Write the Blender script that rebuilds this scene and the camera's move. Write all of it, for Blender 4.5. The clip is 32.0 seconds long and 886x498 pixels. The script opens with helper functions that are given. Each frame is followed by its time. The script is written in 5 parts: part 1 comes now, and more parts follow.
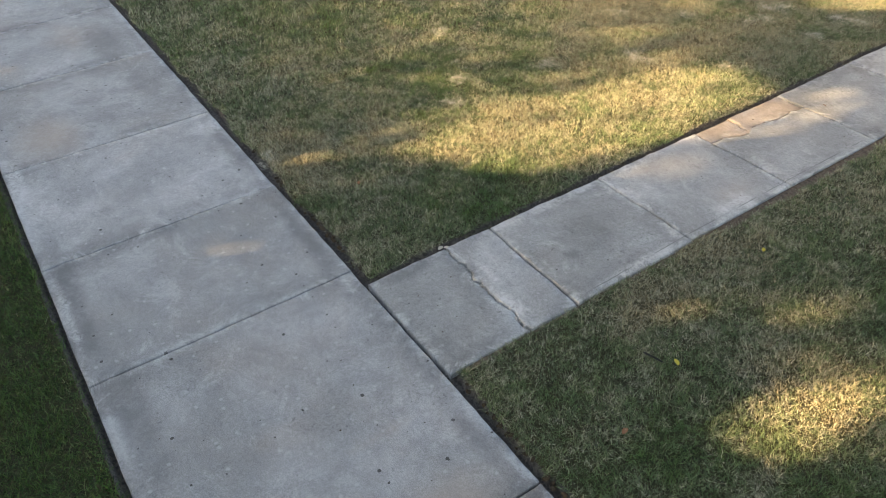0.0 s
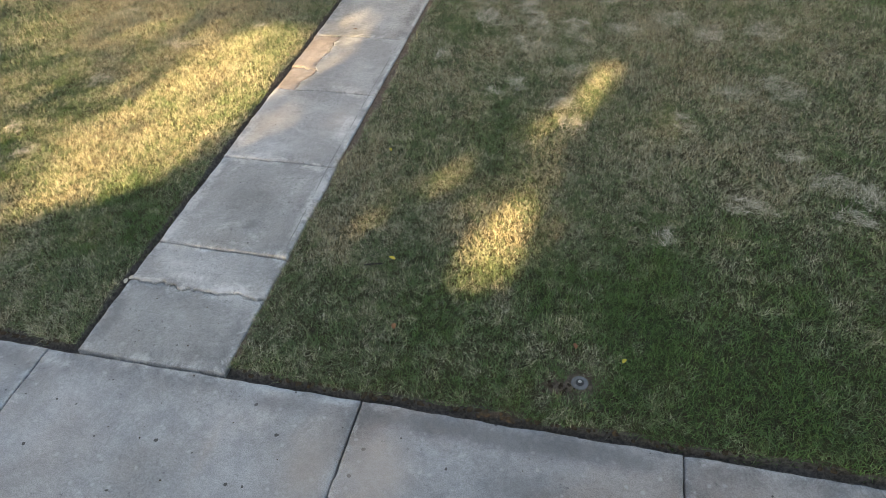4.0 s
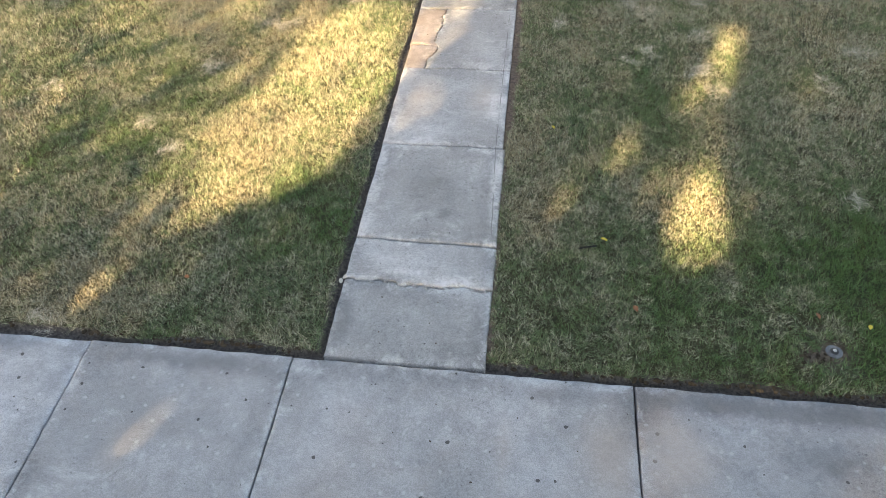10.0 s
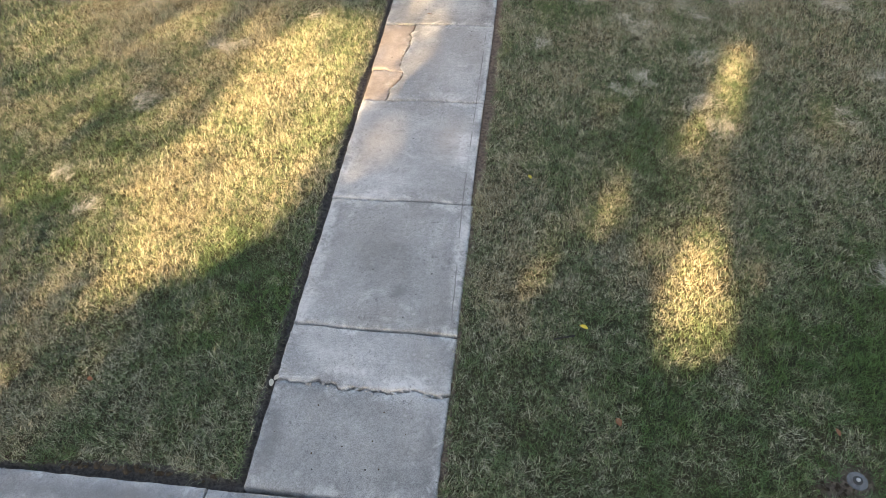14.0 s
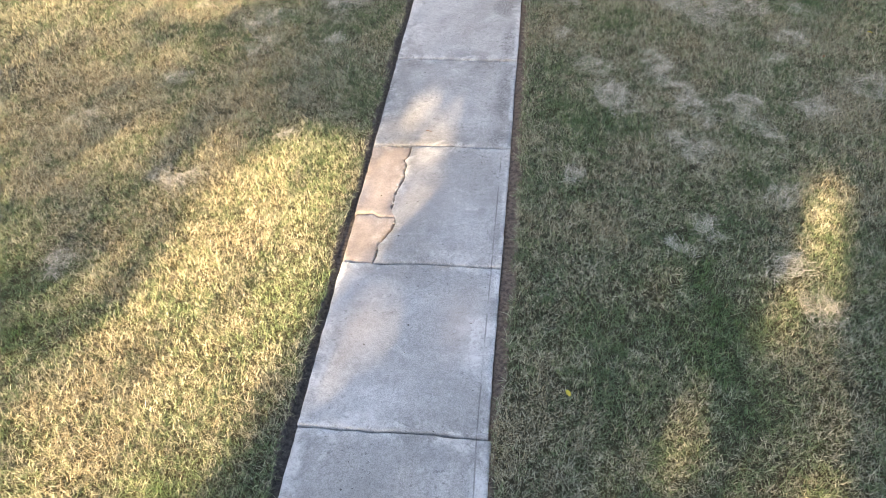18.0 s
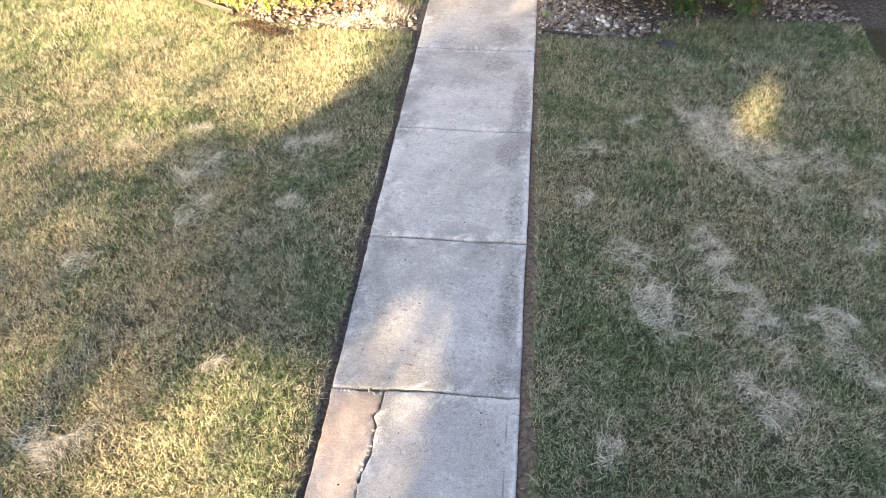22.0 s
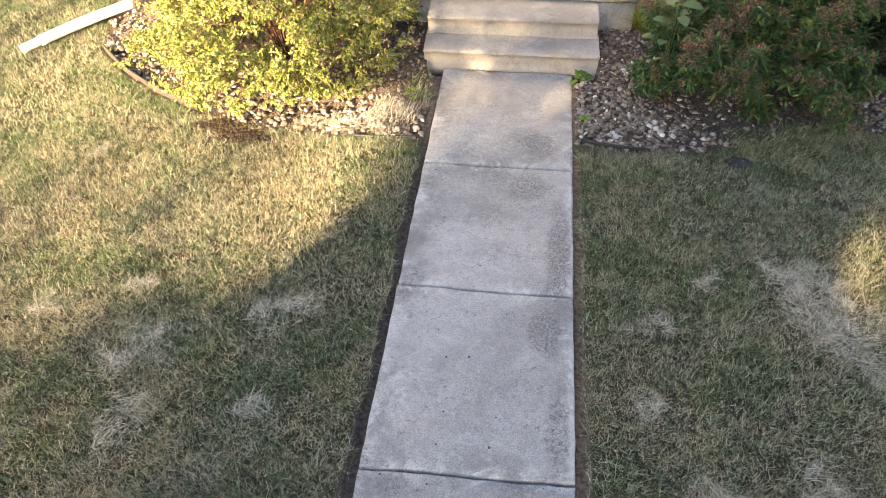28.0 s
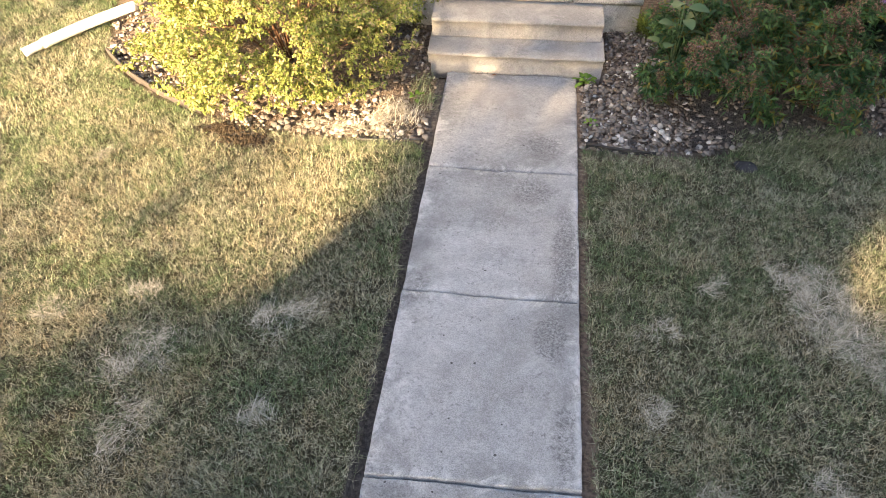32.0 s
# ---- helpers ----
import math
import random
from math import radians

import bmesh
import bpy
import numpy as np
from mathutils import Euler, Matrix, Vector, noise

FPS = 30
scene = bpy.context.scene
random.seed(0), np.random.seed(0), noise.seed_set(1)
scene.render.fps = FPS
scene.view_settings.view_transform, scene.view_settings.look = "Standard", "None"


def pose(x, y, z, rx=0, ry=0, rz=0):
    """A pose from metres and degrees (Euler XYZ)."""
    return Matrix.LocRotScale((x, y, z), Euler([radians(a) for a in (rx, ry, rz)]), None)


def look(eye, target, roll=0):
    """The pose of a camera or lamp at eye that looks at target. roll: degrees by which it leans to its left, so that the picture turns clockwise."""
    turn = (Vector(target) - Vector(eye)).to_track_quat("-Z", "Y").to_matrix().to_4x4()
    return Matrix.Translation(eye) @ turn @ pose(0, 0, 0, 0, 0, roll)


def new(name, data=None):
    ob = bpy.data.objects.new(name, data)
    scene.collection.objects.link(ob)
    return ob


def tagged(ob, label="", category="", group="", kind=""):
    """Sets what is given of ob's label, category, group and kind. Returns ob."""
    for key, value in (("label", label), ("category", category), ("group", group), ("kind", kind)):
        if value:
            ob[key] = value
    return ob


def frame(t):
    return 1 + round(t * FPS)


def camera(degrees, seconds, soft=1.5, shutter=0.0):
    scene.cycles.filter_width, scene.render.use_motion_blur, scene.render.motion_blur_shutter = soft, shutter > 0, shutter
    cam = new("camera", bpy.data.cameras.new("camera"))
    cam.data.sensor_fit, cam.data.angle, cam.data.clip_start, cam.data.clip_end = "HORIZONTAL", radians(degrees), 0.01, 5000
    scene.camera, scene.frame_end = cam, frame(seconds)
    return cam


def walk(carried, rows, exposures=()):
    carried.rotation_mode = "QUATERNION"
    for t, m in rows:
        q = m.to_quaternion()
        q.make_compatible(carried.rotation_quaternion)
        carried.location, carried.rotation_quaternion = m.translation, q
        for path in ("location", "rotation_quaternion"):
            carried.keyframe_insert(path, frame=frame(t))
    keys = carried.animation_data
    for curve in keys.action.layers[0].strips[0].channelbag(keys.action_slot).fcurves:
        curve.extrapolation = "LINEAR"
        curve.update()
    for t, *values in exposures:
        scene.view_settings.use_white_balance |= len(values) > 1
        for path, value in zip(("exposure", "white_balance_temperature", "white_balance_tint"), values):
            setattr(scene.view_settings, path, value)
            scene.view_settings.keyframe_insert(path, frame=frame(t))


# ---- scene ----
cam = camera(61.3, 32.0, soft=0.6)
PATH = [
    (0, (3.759, -1.764, 3.784), (2.48, -0.929, 2.493), -1.8),
    (0.5, (3.686, -1.948, 3.772), (2.503, -0.986, 2.477), -1.8),
    (1, (3.615, -2.132, 3.771), (2.532, -1.063, 2.473), -1.7),
    (1.5, (3.573, -2.264, 3.771), (2.596, -1.097, 2.474), -1.8),
    (2, (3.534, -2.379, 3.811), (2.668, -1.138, 2.503), -2.3),
    (2.5, (3.462, -2.482, 3.825), (2.717, -1.174, 2.509), -2.5),
    (3, (3.377, -2.567, 3.812), (2.762, -1.195, 2.493), -2.4),
    (3.5, (3.326, -2.631, 3.808), (2.848, -1.21, 2.484), -2.4),
    (5.5, (2.814, -2.804, 3.879), (2.631, -1.331, 2.538), -0.8),
    (6, (2.585, -2.827, 3.912), (2.394, -1.36, 2.566), -1.2),
    (6.5, (2.276, -2.884, 3.937), (2.092, -1.417, 2.59), -0.9),
    (7, (1.944, -2.94, 3.97), (1.76, -1.476, 2.619), -1.0),
    (7.5, (1.552, -2.952, 4.0), (1.37, -1.491, 2.646), -0.9),
    (8, (1.172, -2.961, 4.023), (0.993, -1.503, 2.666), -0.8),
    (8.5, (1.055, -2.923, 4.028), (0.869, -1.469, 2.666), -1.1),
    (9, (1.085, -2.875, 4.042), (0.897, -1.426, 2.676), -1.2),
    (9.5, (1.147, -2.861, 4.015), (0.961, -1.409, 2.651), -1.2),
    (10, (1.202, -2.863, 4.006), (1.019, -1.468, 2.584), -1.3),
    (10.5, (1.222, -2.861, 4.018), (1.045, -1.514, 2.55), -1.3),
    (11, (1.228, -2.886, 4.001), (1.054, -1.546, 2.526), -1.1),
    (11.5, (1.259, -2.783, 4.003), (1.078, -1.448, 2.526), -1.5),
    (12, (1.279, -2.61, 3.983), (1.096, -1.273, 2.507), -1.6),
    (12.5, (1.323, -2.378, 3.971), (1.135, -1.044, 2.493), -1.9),
    (13, (1.374, -2.14, 3.955), (1.18, -0.807, 2.476), -2.2),
    (13.5, (1.39, -1.912, 3.941), (1.201, -0.577, 2.463), -2.1),
    (14, (1.423, -1.654, 3.921), (1.229, -0.323, 2.44), -2.3),
    (14.5, (1.42, -1.407, 3.845), (1.226, -0.066, 2.374), -2.4),
    (16.5, (1.282, -0.423, 3.653), (1.092, 0.938, 2.2), -2.5),
    (17, (1.248, -0.185, 3.668), (1.05, 1.172, 2.213), -2.8),
    (17.5, (1.211, 0.062, 3.651), (1.011, 1.421, 2.197), -2.8),
    (18, (1.168, 0.306, 3.641), (0.968, 1.667, 2.189), -2.8),
    (18.5, (1.111, 0.554, 3.583), (0.911, 1.925, 2.14), -2.9),
    (19, (1.025, 0.826, 3.614), (0.837, 2.189, 2.163), -2.5),
    (19.5, (1.009, 1.097, 3.597), (0.823, 2.464, 2.149), -2.3),
    (20, (1.036, 1.378, 3.593), (0.852, 2.743, 2.143), -2.2),
    (20.5, (1.039, 1.663, 3.552), (0.857, 3.036, 2.108), -2.0),
    (21, (1.041, 1.97, 3.553), (0.854, 3.342, 2.11), -2.0),
    (21.5, (1.017, 2.241, 3.564), (0.823, 3.617, 2.126), -2.3),
    (22, (0.966, 2.508, 3.568), (0.784, 3.885, 2.128), -1.8),
    (22.5, (0.926, 2.803, 3.575), (0.745, 4.179, 2.135), -1.6),
    (23, (0.872, 3.082, 3.568), (0.692, 4.46, 2.129), -1.5),
    (23.5, (0.836, 3.368, 3.541), (0.651, 4.75, 2.107), -1.4),
    (24, (0.824, 3.619, 3.534), (0.637, 5.0, 2.1), -1.5),
    (24.5, (0.809, 3.816, 3.505), (0.624, 5.2, 2.074), -1.4),
    (25, (0.796, 4.016, 3.487), (0.609, 5.397, 2.052), -1.5),
    (25.5, (0.747, 4.197, 3.454), (0.562, 5.581, 2.022), -1.4),
    (27.5, (0.652, 4.266, 3.379), (0.47, 5.662, 1.958), -1.1),
    (28, (0.676, 4.246, 3.364), (0.494, 5.642, 1.942), -1.1),
    (28.5, (0.704, 4.225, 3.343), (0.52, 5.621, 1.923), -1.2),
    (29, (0.7, 4.189, 3.341), (0.517, 5.587, 1.921), -1.1),
    (29.5, (0.673, 4.207, 3.346), (0.492, 5.604, 1.926), -1.1),
    (30, (0.653, 4.234, 3.369), (0.472, 5.627, 1.945), -1.1),
    (30.5, (0.643, 4.262, 3.366), (0.46, 5.655, 1.943), -1.2),
    (31, (0.644, 4.26, 3.358), (0.459, 5.655, 1.936), -1.2),
    (31.5, (0.653, 4.27, 3.37), (0.468, 5.662, 1.947), -1.2),
    (32, (0.651, 4.283, 3.361), (0.465, 5.679, 1.941), -1.2),
]
# the film camera opens up a little over the shaded lawn
EXPOSURES = [(0.0, 2.92, 8700, 12), (3.5, 2.98, 8700, 11), (6.0, 3.25, 8500, 10), (8.0, 3.04, 8600, 12), (9.0, 3.06, 8500, 12), (10.0, 3.31, 8300, 12), (11.5, 3.36, 8400, 12), (13.0, 3.26, 8500, 13), (14.5, 3.16, 8300, 14),
             (17.0, 3.24, 7600, 15), (19.0, 3.42, 7300, 16), (23.0, 3.4, 7200, 16), (25.0, 3.3, 7250, 16), (28.0, 3.03, 7350, 16), (32.0, 3.03, 7350, 16)]
walk(cam, [(t, look(eye, target, roll)) for t, eye, target, roll in PATH], exposures=EXPOSURES)

# ---- light: a low evening sun behind the street trees, and the open sky ----
SUN_ELEV, SUN_TURN = 20.0, 22.0          # degrees above the horizon; degrees from +y towards +x in which the light travels
SUN_WAY = Vector((math.sin(radians(SUN_TURN)), math.cos(radians(SUN_TURN)), -math.tan(radians(SUN_ELEV)))).normalized()
world = bpy.data.worlds.new("sky")
scene.world = world
world.use_nodes = True
sky = world.node_tree.nodes.new("ShaderNodeTexSky")
sky.sky_type, sky.sun_disc = "NISHITA", False
sky.sun_elevation, sky.sun_rotation = radians(SUN_ELEV), radians(180 + SUN_TURN)
world.node_tree.links.new(sky.outputs[0], world.node_tree.nodes["Background"].inputs[0])
world.node_tree.nodes["Background"].inputs[1].default_value = 0.06
sun = new("sun", bpy.data.lights.new("sun", "SUN"))
sun.data.energy, sun.data.angle, sun.data.color = 5.0, radians(0.45), (1.0, 0.77, 0.455)
sun.rotation_euler = SUN_WAY.to_track_quat("-Z", "Y").to_euler()

W = 1.07                                  # width of the front walk
rng = np.random.default_rng(7)


# ---- small helpers ----
def link(name, mesh, material=None, parent=None, label=""):
    ob = new(name, mesh)
    if material and not mesh.materials:
        mesh.materials.append(material)
    if parent:
        ob.parent = parent
    if label:
        ob["label"] = label
    return ob


def part(name, bm, material, parent=None, label="", smooth=True):
    """One mesh object out of a bmesh, under a thing or a part."""
    mesh = bpy.data.meshes.new(name)
    bm.to_mesh(mesh)
    bm.free()
    if smooth:
        mesh.polygons.foreach_set("use_smooth", [True] * len(mesh.polygons))
    return link(name, mesh, material, parent, label)


def fast_mesh(name, verts, faces, smooth=True):
    """A mesh from arrays: verts (n, 3), faces (m, k)."""
    mesh = bpy.data.meshes.new(name)
    verts, faces = np.asarray(verts, np.float32), np.asarray(faces, np.int32)
    m, k = faces.shape
    mesh.vertices.add(len(verts))
    mesh.vertices.foreach_set("co", verts.ravel())
    mesh.loops.add(m * k)
    mesh.loops.foreach_set("vertex_index", faces.ravel())
    mesh.polygons.add(m)
    mesh.polygons.foreach_set("loop_start", np.arange(0, m * k, k, dtype=np.int32))
    mesh.polygons.foreach_set("loop_total", np.full(m, k, np.int32))
    mesh.polygons.foreach_set("use_smooth", np.full(m, smooth))
    mesh.update(calc_edges=True)
    return mesh


def empty(name, x=0, y=0, z=0):
    ob = new(name)
    ob.location = (x, y, z)
    return ob


class Mat:
    """A node material in a few lines."""

    def __init__(self, name, rough=0.9, spec=0.3):
        self.mat = bpy.data.materials.new(name)
        self.mat.use_nodes = True
        self.tree = self.mat.node_tree
        self.bsdf = self.tree.nodes["Principled BSDF"]
        self.bsdf.inputs["Roughness"].default_value = rough
        self.bsdf.inputs["Specular IOR Level"].default_value = spec
        self.place = self.tree.nodes.new("ShaderNodeTexCoord").outputs["Object"]

    def node(self, kind, **inputs):
        n = self.tree.nodes.new(kind)
        for key, value in inputs.items():
            self.feed(n.inputs[key.replace("_", " ")], value)
        return n

    def feed(self, socket, value):
        if isinstance(value, bpy.types.NodeSocket):
            self.tree.links.new(value, socket)
        else:
            socket.default_value = value

    def noise(self, scale, detail=4.0, rough=0.55, at=None, warp=0.0):
        n = self.node("ShaderNodeTexNoise", Scale=scale, Detail=detail, Roughness=rough, Distortion=warp)
        self.feed(n.inputs["Vector"], at or self.place)
        return n.outputs["Fac"]

    def ramp(self, value, low, high, a=0.0, b=1.0):
        n = self.node("ShaderNodeMapRange")
        n.interpolation_type = "SMOOTHSTEP"
        for socket, v in zip(n.inputs, (value, low, high, a, b)):
            self.feed(socket, v)
        return n.outputs[0]

    def math(self, op, a, b=0.0):
        n = self.node("ShaderNodeMath")
        n.operation = op
        self.feed(n.inputs[0], a), self.feed(n.inputs[1], b)
        return n.outputs[0]

    def mix(self, fac, a, b, kind="MIX"):
        n = self.node("ShaderNodeMix")
        n.data_type, n.blend_type = "RGBA", kind
        for socket, v in ((n.inputs[0], fac), (n.inputs[6], a), (n.inputs[7], b)):
            self.feed(socket, (*v, 1.0) if isinstance(v, tuple) and len(v) == 3 else v)
        return n.outputs[2]

    def attribute(self, name):
        n = self.node("ShaderNodeAttribute")
        n.attribute_name = name
        return n.outputs["Fac"]

    def island(self):
        return self.node("ShaderNodeNewGeometry").outputs["Random Per Island"]

    def each(self):
        return self.node("ShaderNodeObjectInfo").outputs["Random"]

    def bump(self, height, strength=0.3, distance=0.01, after=None):
        n = self.node("ShaderNodeBump", Strength=strength, Distance=distance, Height=height)
        if after:
            self.feed(n.inputs["Normal"], after)
        return n.outputs[0]

    def thin(self, colour, share):
        """A thin leaf or blade that lets part of the light through."""
        glow = self.node("ShaderNodeBsdfTranslucent", Color=colour)
        both = self.node("ShaderNodeMixShader", Fac=share)
        self.done(colour)
        self.tree.links.new(self.bsdf.outputs[0], both.inputs[1])
        self.tree.links.new(glow.outputs[0], both.inputs[2])
        self.tree.links.new(both.outputs[0], self.tree.nodes["Material Output"].inputs[0])
        return self.mat

    def done(self, colour, normal=None, rough=None):
        self.feed(self.bsdf.inputs["Base Color"], (*colour, 1.0) if isinstance(colour, tuple) and len(colour) == 3 else colour)
        if normal:
            self.feed(self.bsdf.inputs["Normal"], normal)
        if rough:
            self.feed(self.bsdf.inputs["Roughness"], rough)
        return self.mat


# ---- materials ----
def concrete(name, base, stain, pale, pits=1.0, sandy=0.0, lime=0.8, rust=0.15, coarse=0.5, moss=0.0, margin=False):
    """Weathered broom-finished concrete: cloudy grey, lime bloom along the edges, dirt, small popped-out pits."""
    m = Mat(name, 0.9, 0.25)
    times = lambda c, k: tuple(v * k for v in c)
    fine, grain = m.noise(130.0, 3.0, 0.75), m.noise(38.0, 5.0, 0.7)
    mid, blot = m.noise(4.2, 7.0, 0.68, warp=0.5), m.noise(1.1, 6.0, 0.62, warp=0.4)
    colour = m.mix(m.ramp(blot, 0.34, 0.66), times(base, 0.78), times(base, 1.12))
    colour = m.mix(m.math("MULTIPLY", m.ramp(mid, 0.46, 0.70), 0.42), colour, stain)
    mottle = m.ramp(m.noise(10.0, 8.0, 0.72, warp=0.9), 0.34, 0.66)
    colour = m.mix(m.math("MULTIPLY", mottle, 0.3), colour, times(stain, 0.85))
    streak = m.noise(2.4, 7.0, 0.72, warp=1.6)
    colour = m.mix(m.math("MULTIPLY", m.ramp(streak, 0.55, 0.70), 0.45), colour, pale)
    colour = m.mix(m.math("MULTIPLY", m.ramp(m.noise(0.75, 5.0, 0.6, warp=0.6), 0.5, 0.66), rust), colour, (0.36, 0.285, 0.24))
    edge = m.attribute("edge")
    ragged = m.math("ADD", edge, m.math("MULTIPLY", m.math("SUBTRACT", m.noise(9.0, 5.0, 0.7), 0.5), 0.22))
    grime = m.math("MULTIPLY", m.ramp(ragged, 0.03, 0.24, 1.0, 0.0), m.ramp(m.noise(1.7, 5.0, 0.6), 0.42, 0.6))
    colour = m.mix(m.math("MULTIPLY", grime, 0.5), colour, times(stain, 0.6))
    bloom = m.math("MULTIPLY", m.ramp(ragged, 0.0, 0.09, 1.0, 0.0), m.ramp(m.noise(3.6, 7.0, 0.75, warp=0.9), 0.46, 0.60))
    colour = m.mix(m.math("MULTIPLY", bloom, lime), colour, pale)
    lichen = m.math("MULTIPLY", m.ramp(m.noise(30.0, 5.0, 0.75), 0.56, 0.64), m.ramp(m.noise(2.6, 4.0, 0.6), 0.54 - moss, 0.64 - moss))
    colour = m.mix(m.math("MULTIPLY", lichen, 0.65), colour, times(stain, 0.5))
    colour = m.mix(coarse, colour, m.mix(m.ramp(m.math("ADD", m.math("MULTIPLY", fine, 0.7), m.math("MULTIPLY", grain, 0.3)), 0.36, 0.64), (0.2, 0.2, 0.2), (0.8, 0.8, 0.8)), "OVERLAY")
    if sandy:
        grit = m.node("ShaderNodeTexVoronoi", Scale=150.0, Vector=m.place)
        colour = m.mix(m.math("MULTIPLY", m.ramp(grit.outputs["Color"], 0.55, 0.9), sandy), colour, pale)
    flat = lambda scale: m.node("ShaderNodeTexVoronoi", Scale=scale, Vector=m.place)
    pit, pop = flat(5.5), flat(7.0)
    pit.voronoi_dimensions = pop.voronoi_dimensions = "2D"
    size = m.math("MULTIPLY", m.ramp(pit.outputs["Color"], 0.5, 1.0), 0.075 * pits)
    far = m.math("ADD", pit.outputs["Distance"], m.math("MULTIPLY", m.math("SUBTRACT", m.noise(48.0), 0.5), 0.11))
    hole = m.math("LESS_THAN", far, size)
    colour = m.mix(m.math("MULTIPLY", hole, 0.85), colour, (0.055, 0.052, 0.05))
    spot = m.math("MULTIPLY", m.ramp(m.math("ADD", pop.outputs["Distance"], m.math("MULTIPLY", m.noise(45.0), 0.2)), 0.14, 0.22, 1.0, 0.0), m.math("GREATER_THAN", pop.outputs["Color"], 0.6))
    colour = m.mix(m.math("MULTIPLY", spot, 0.5 * min(pits, 1.0)), colour, pale)
    torn, flecks = m.math("SUBTRACT", m.noise(6.0, 7.0, 0.72, warp=0.7), 0.5), m.noise(62.0, 7.0, 0.8, warp=0.6)
    spread = lambda kind, ragged, low, high: m.ramp(m.math("ADD", m.attribute(kind), m.math("MULTIPLY", torn, ragged)), low, high)
    # sandy dirt, and warm sun patches painted in the same tan
    colour = m.mix(m.math("MULTIPLY", spread("sand_and_sun", 0.7, 0.0, 1.1), 0.55), colour, (0.42, 0.355, 0.315))
    colour = m.mix(m.math("MULTIPLY", spread("dark", 1.1, 0.2, 1.0), 0.58), colour, times(stain, 0.62))
    colour = m.mix(m.math("MULTIPLY", m.math("MULTIPLY", spread("lime", 1.9, 0.2, 0.9), m.ramp(m.noise(24.0, 7.0, 0.78, warp=1.0), 0.36, 0.62)), 0.9), colour, pale)
    colour = m.mix(m.math("MULTIPLY", m.math("MULTIPLY", spread("moss", 1.0, 0.2, 0.7), m.ramp(flecks, 0.43, 0.60)), 0.85), colour, times(stain, 0.5))
    tint = m.ramp(m.each(), 0.0, 1.0, 0.9, 1.07)
    colour = m.mix(1.0, colour, m.node("ShaderNodeCombineColor", Red=tint, Green=tint, Blue=tint).outputs[0], "MULTIPLY")
    rough = m.bump(m.math("ADD", fine, m.math("MULTIPLY", grain, 0.8)), 0.5, 0.004)
    if margin:          # a tooled line along the east margin of the older slabs
        at = m.node("ShaderNodeSeparateXYZ", Vector=m.place)
        off = m.math("ABSOLUTE", m.math("SUBTRACT", m.math("ADD", at.outputs[0], m.math("MULTIPLY", m.math("SUBTRACT", m.noise(7.0), 0.5), 0.012)), m.ramp(at.outputs[1], 1.0, 2.6, 1.04, 1.0)))
        line = m.math("MULTIPLY", m.ramp(off, 0.0025, 0.006, 1.0, 0.0), m.math("MULTIPLY", m.ramp(at.outputs[1], 4.6, 4.8, 1.0, 0.0), m.ramp(at.outputs[1], 1.1, 1.2)))
        line = m.math("MULTIPLY", line, m.ramp(m.noise(3.0), 0.4, 0.55))
        colour = m.mix(m.math("MULTIPLY", line, 0.6), colour, times(stain, 0.45))
    return m.done(colour, m.bump(m.math("SUBTRACT", 1.0, hole), 0.7, 0.008, rough))


CONCRETE = concrete("sidewalk_concrete", (0.395, 0.40, 0.415), (0.25, 0.253, 0.265), (0.52, 0.53, 0.55), 1.0, 0.0, 0.6, 0.15, 0.36)
STAINED_CONCRETE = concrete("stained_concrete", (0.285, 0.292, 0.31), (0.165, 0.17, 0.183), (0.44, 0.44, 0.45), 1.0, 0.0, 0.6, 0.35, 0.36)
WALK_CONCRETE = concrete("walk_concrete", (0.385, 0.39, 0.398), (0.227, 0.228, 0.232), (0.56, 0.56, 0.565), 0.6, 0.15, 0.7, 0.15, 0.42, 0.07, True)
BROWN_CONCRETE = concrete("spalled_concrete", (0.385, 0.335, 0.31), (0.29, 0.25, 0.23), (0.48, 0.44, 0.41), 0.25, 0.0, 0.6, 0.15, 0.3)
STEP_CONCRETE = concrete("step_concrete", (0.40, 0.392, 0.39), (0.34, 0.332, 0.33), (0.46, 0.452, 0.445), 0.2, 0.2, 0.5, 0.05, 0.3)
PORCH_CONCRETE = concrete("porch_concrete", (0.44, 0.44, 0.43), (0.28, 0.28, 0.27), (0.56, 0.56, 0.55), 0.2, 0.1)


def soil_material():
    m = Mat("soil", 1.0, 0.1)
    a, b, c = m.noise(3.0, 5.0), m.noise(35.0, 6.0, 0.7), m.noise(160.0, 4.0, 0.7)
    colour = m.mix(m.ramp(b, 0.35, 0.65), (0.035, 0.026, 0.02), (0.11, 0.085, 0.062))
    colour = m.mix(m.math("MULTIPLY", m.ramp(a, 0.45, 0.65), 0.5), colour, (0.13, 0.10, 0.075))
    colour = m.mix(m.math("MULTIPLY", m.ramp(c, 0.6, 0.7), 0.6), colour, (0.22, 0.19, 0.14))
    return m.done(colour, m.bump(m.math("ADD", b, c), 0.9, 0.02))


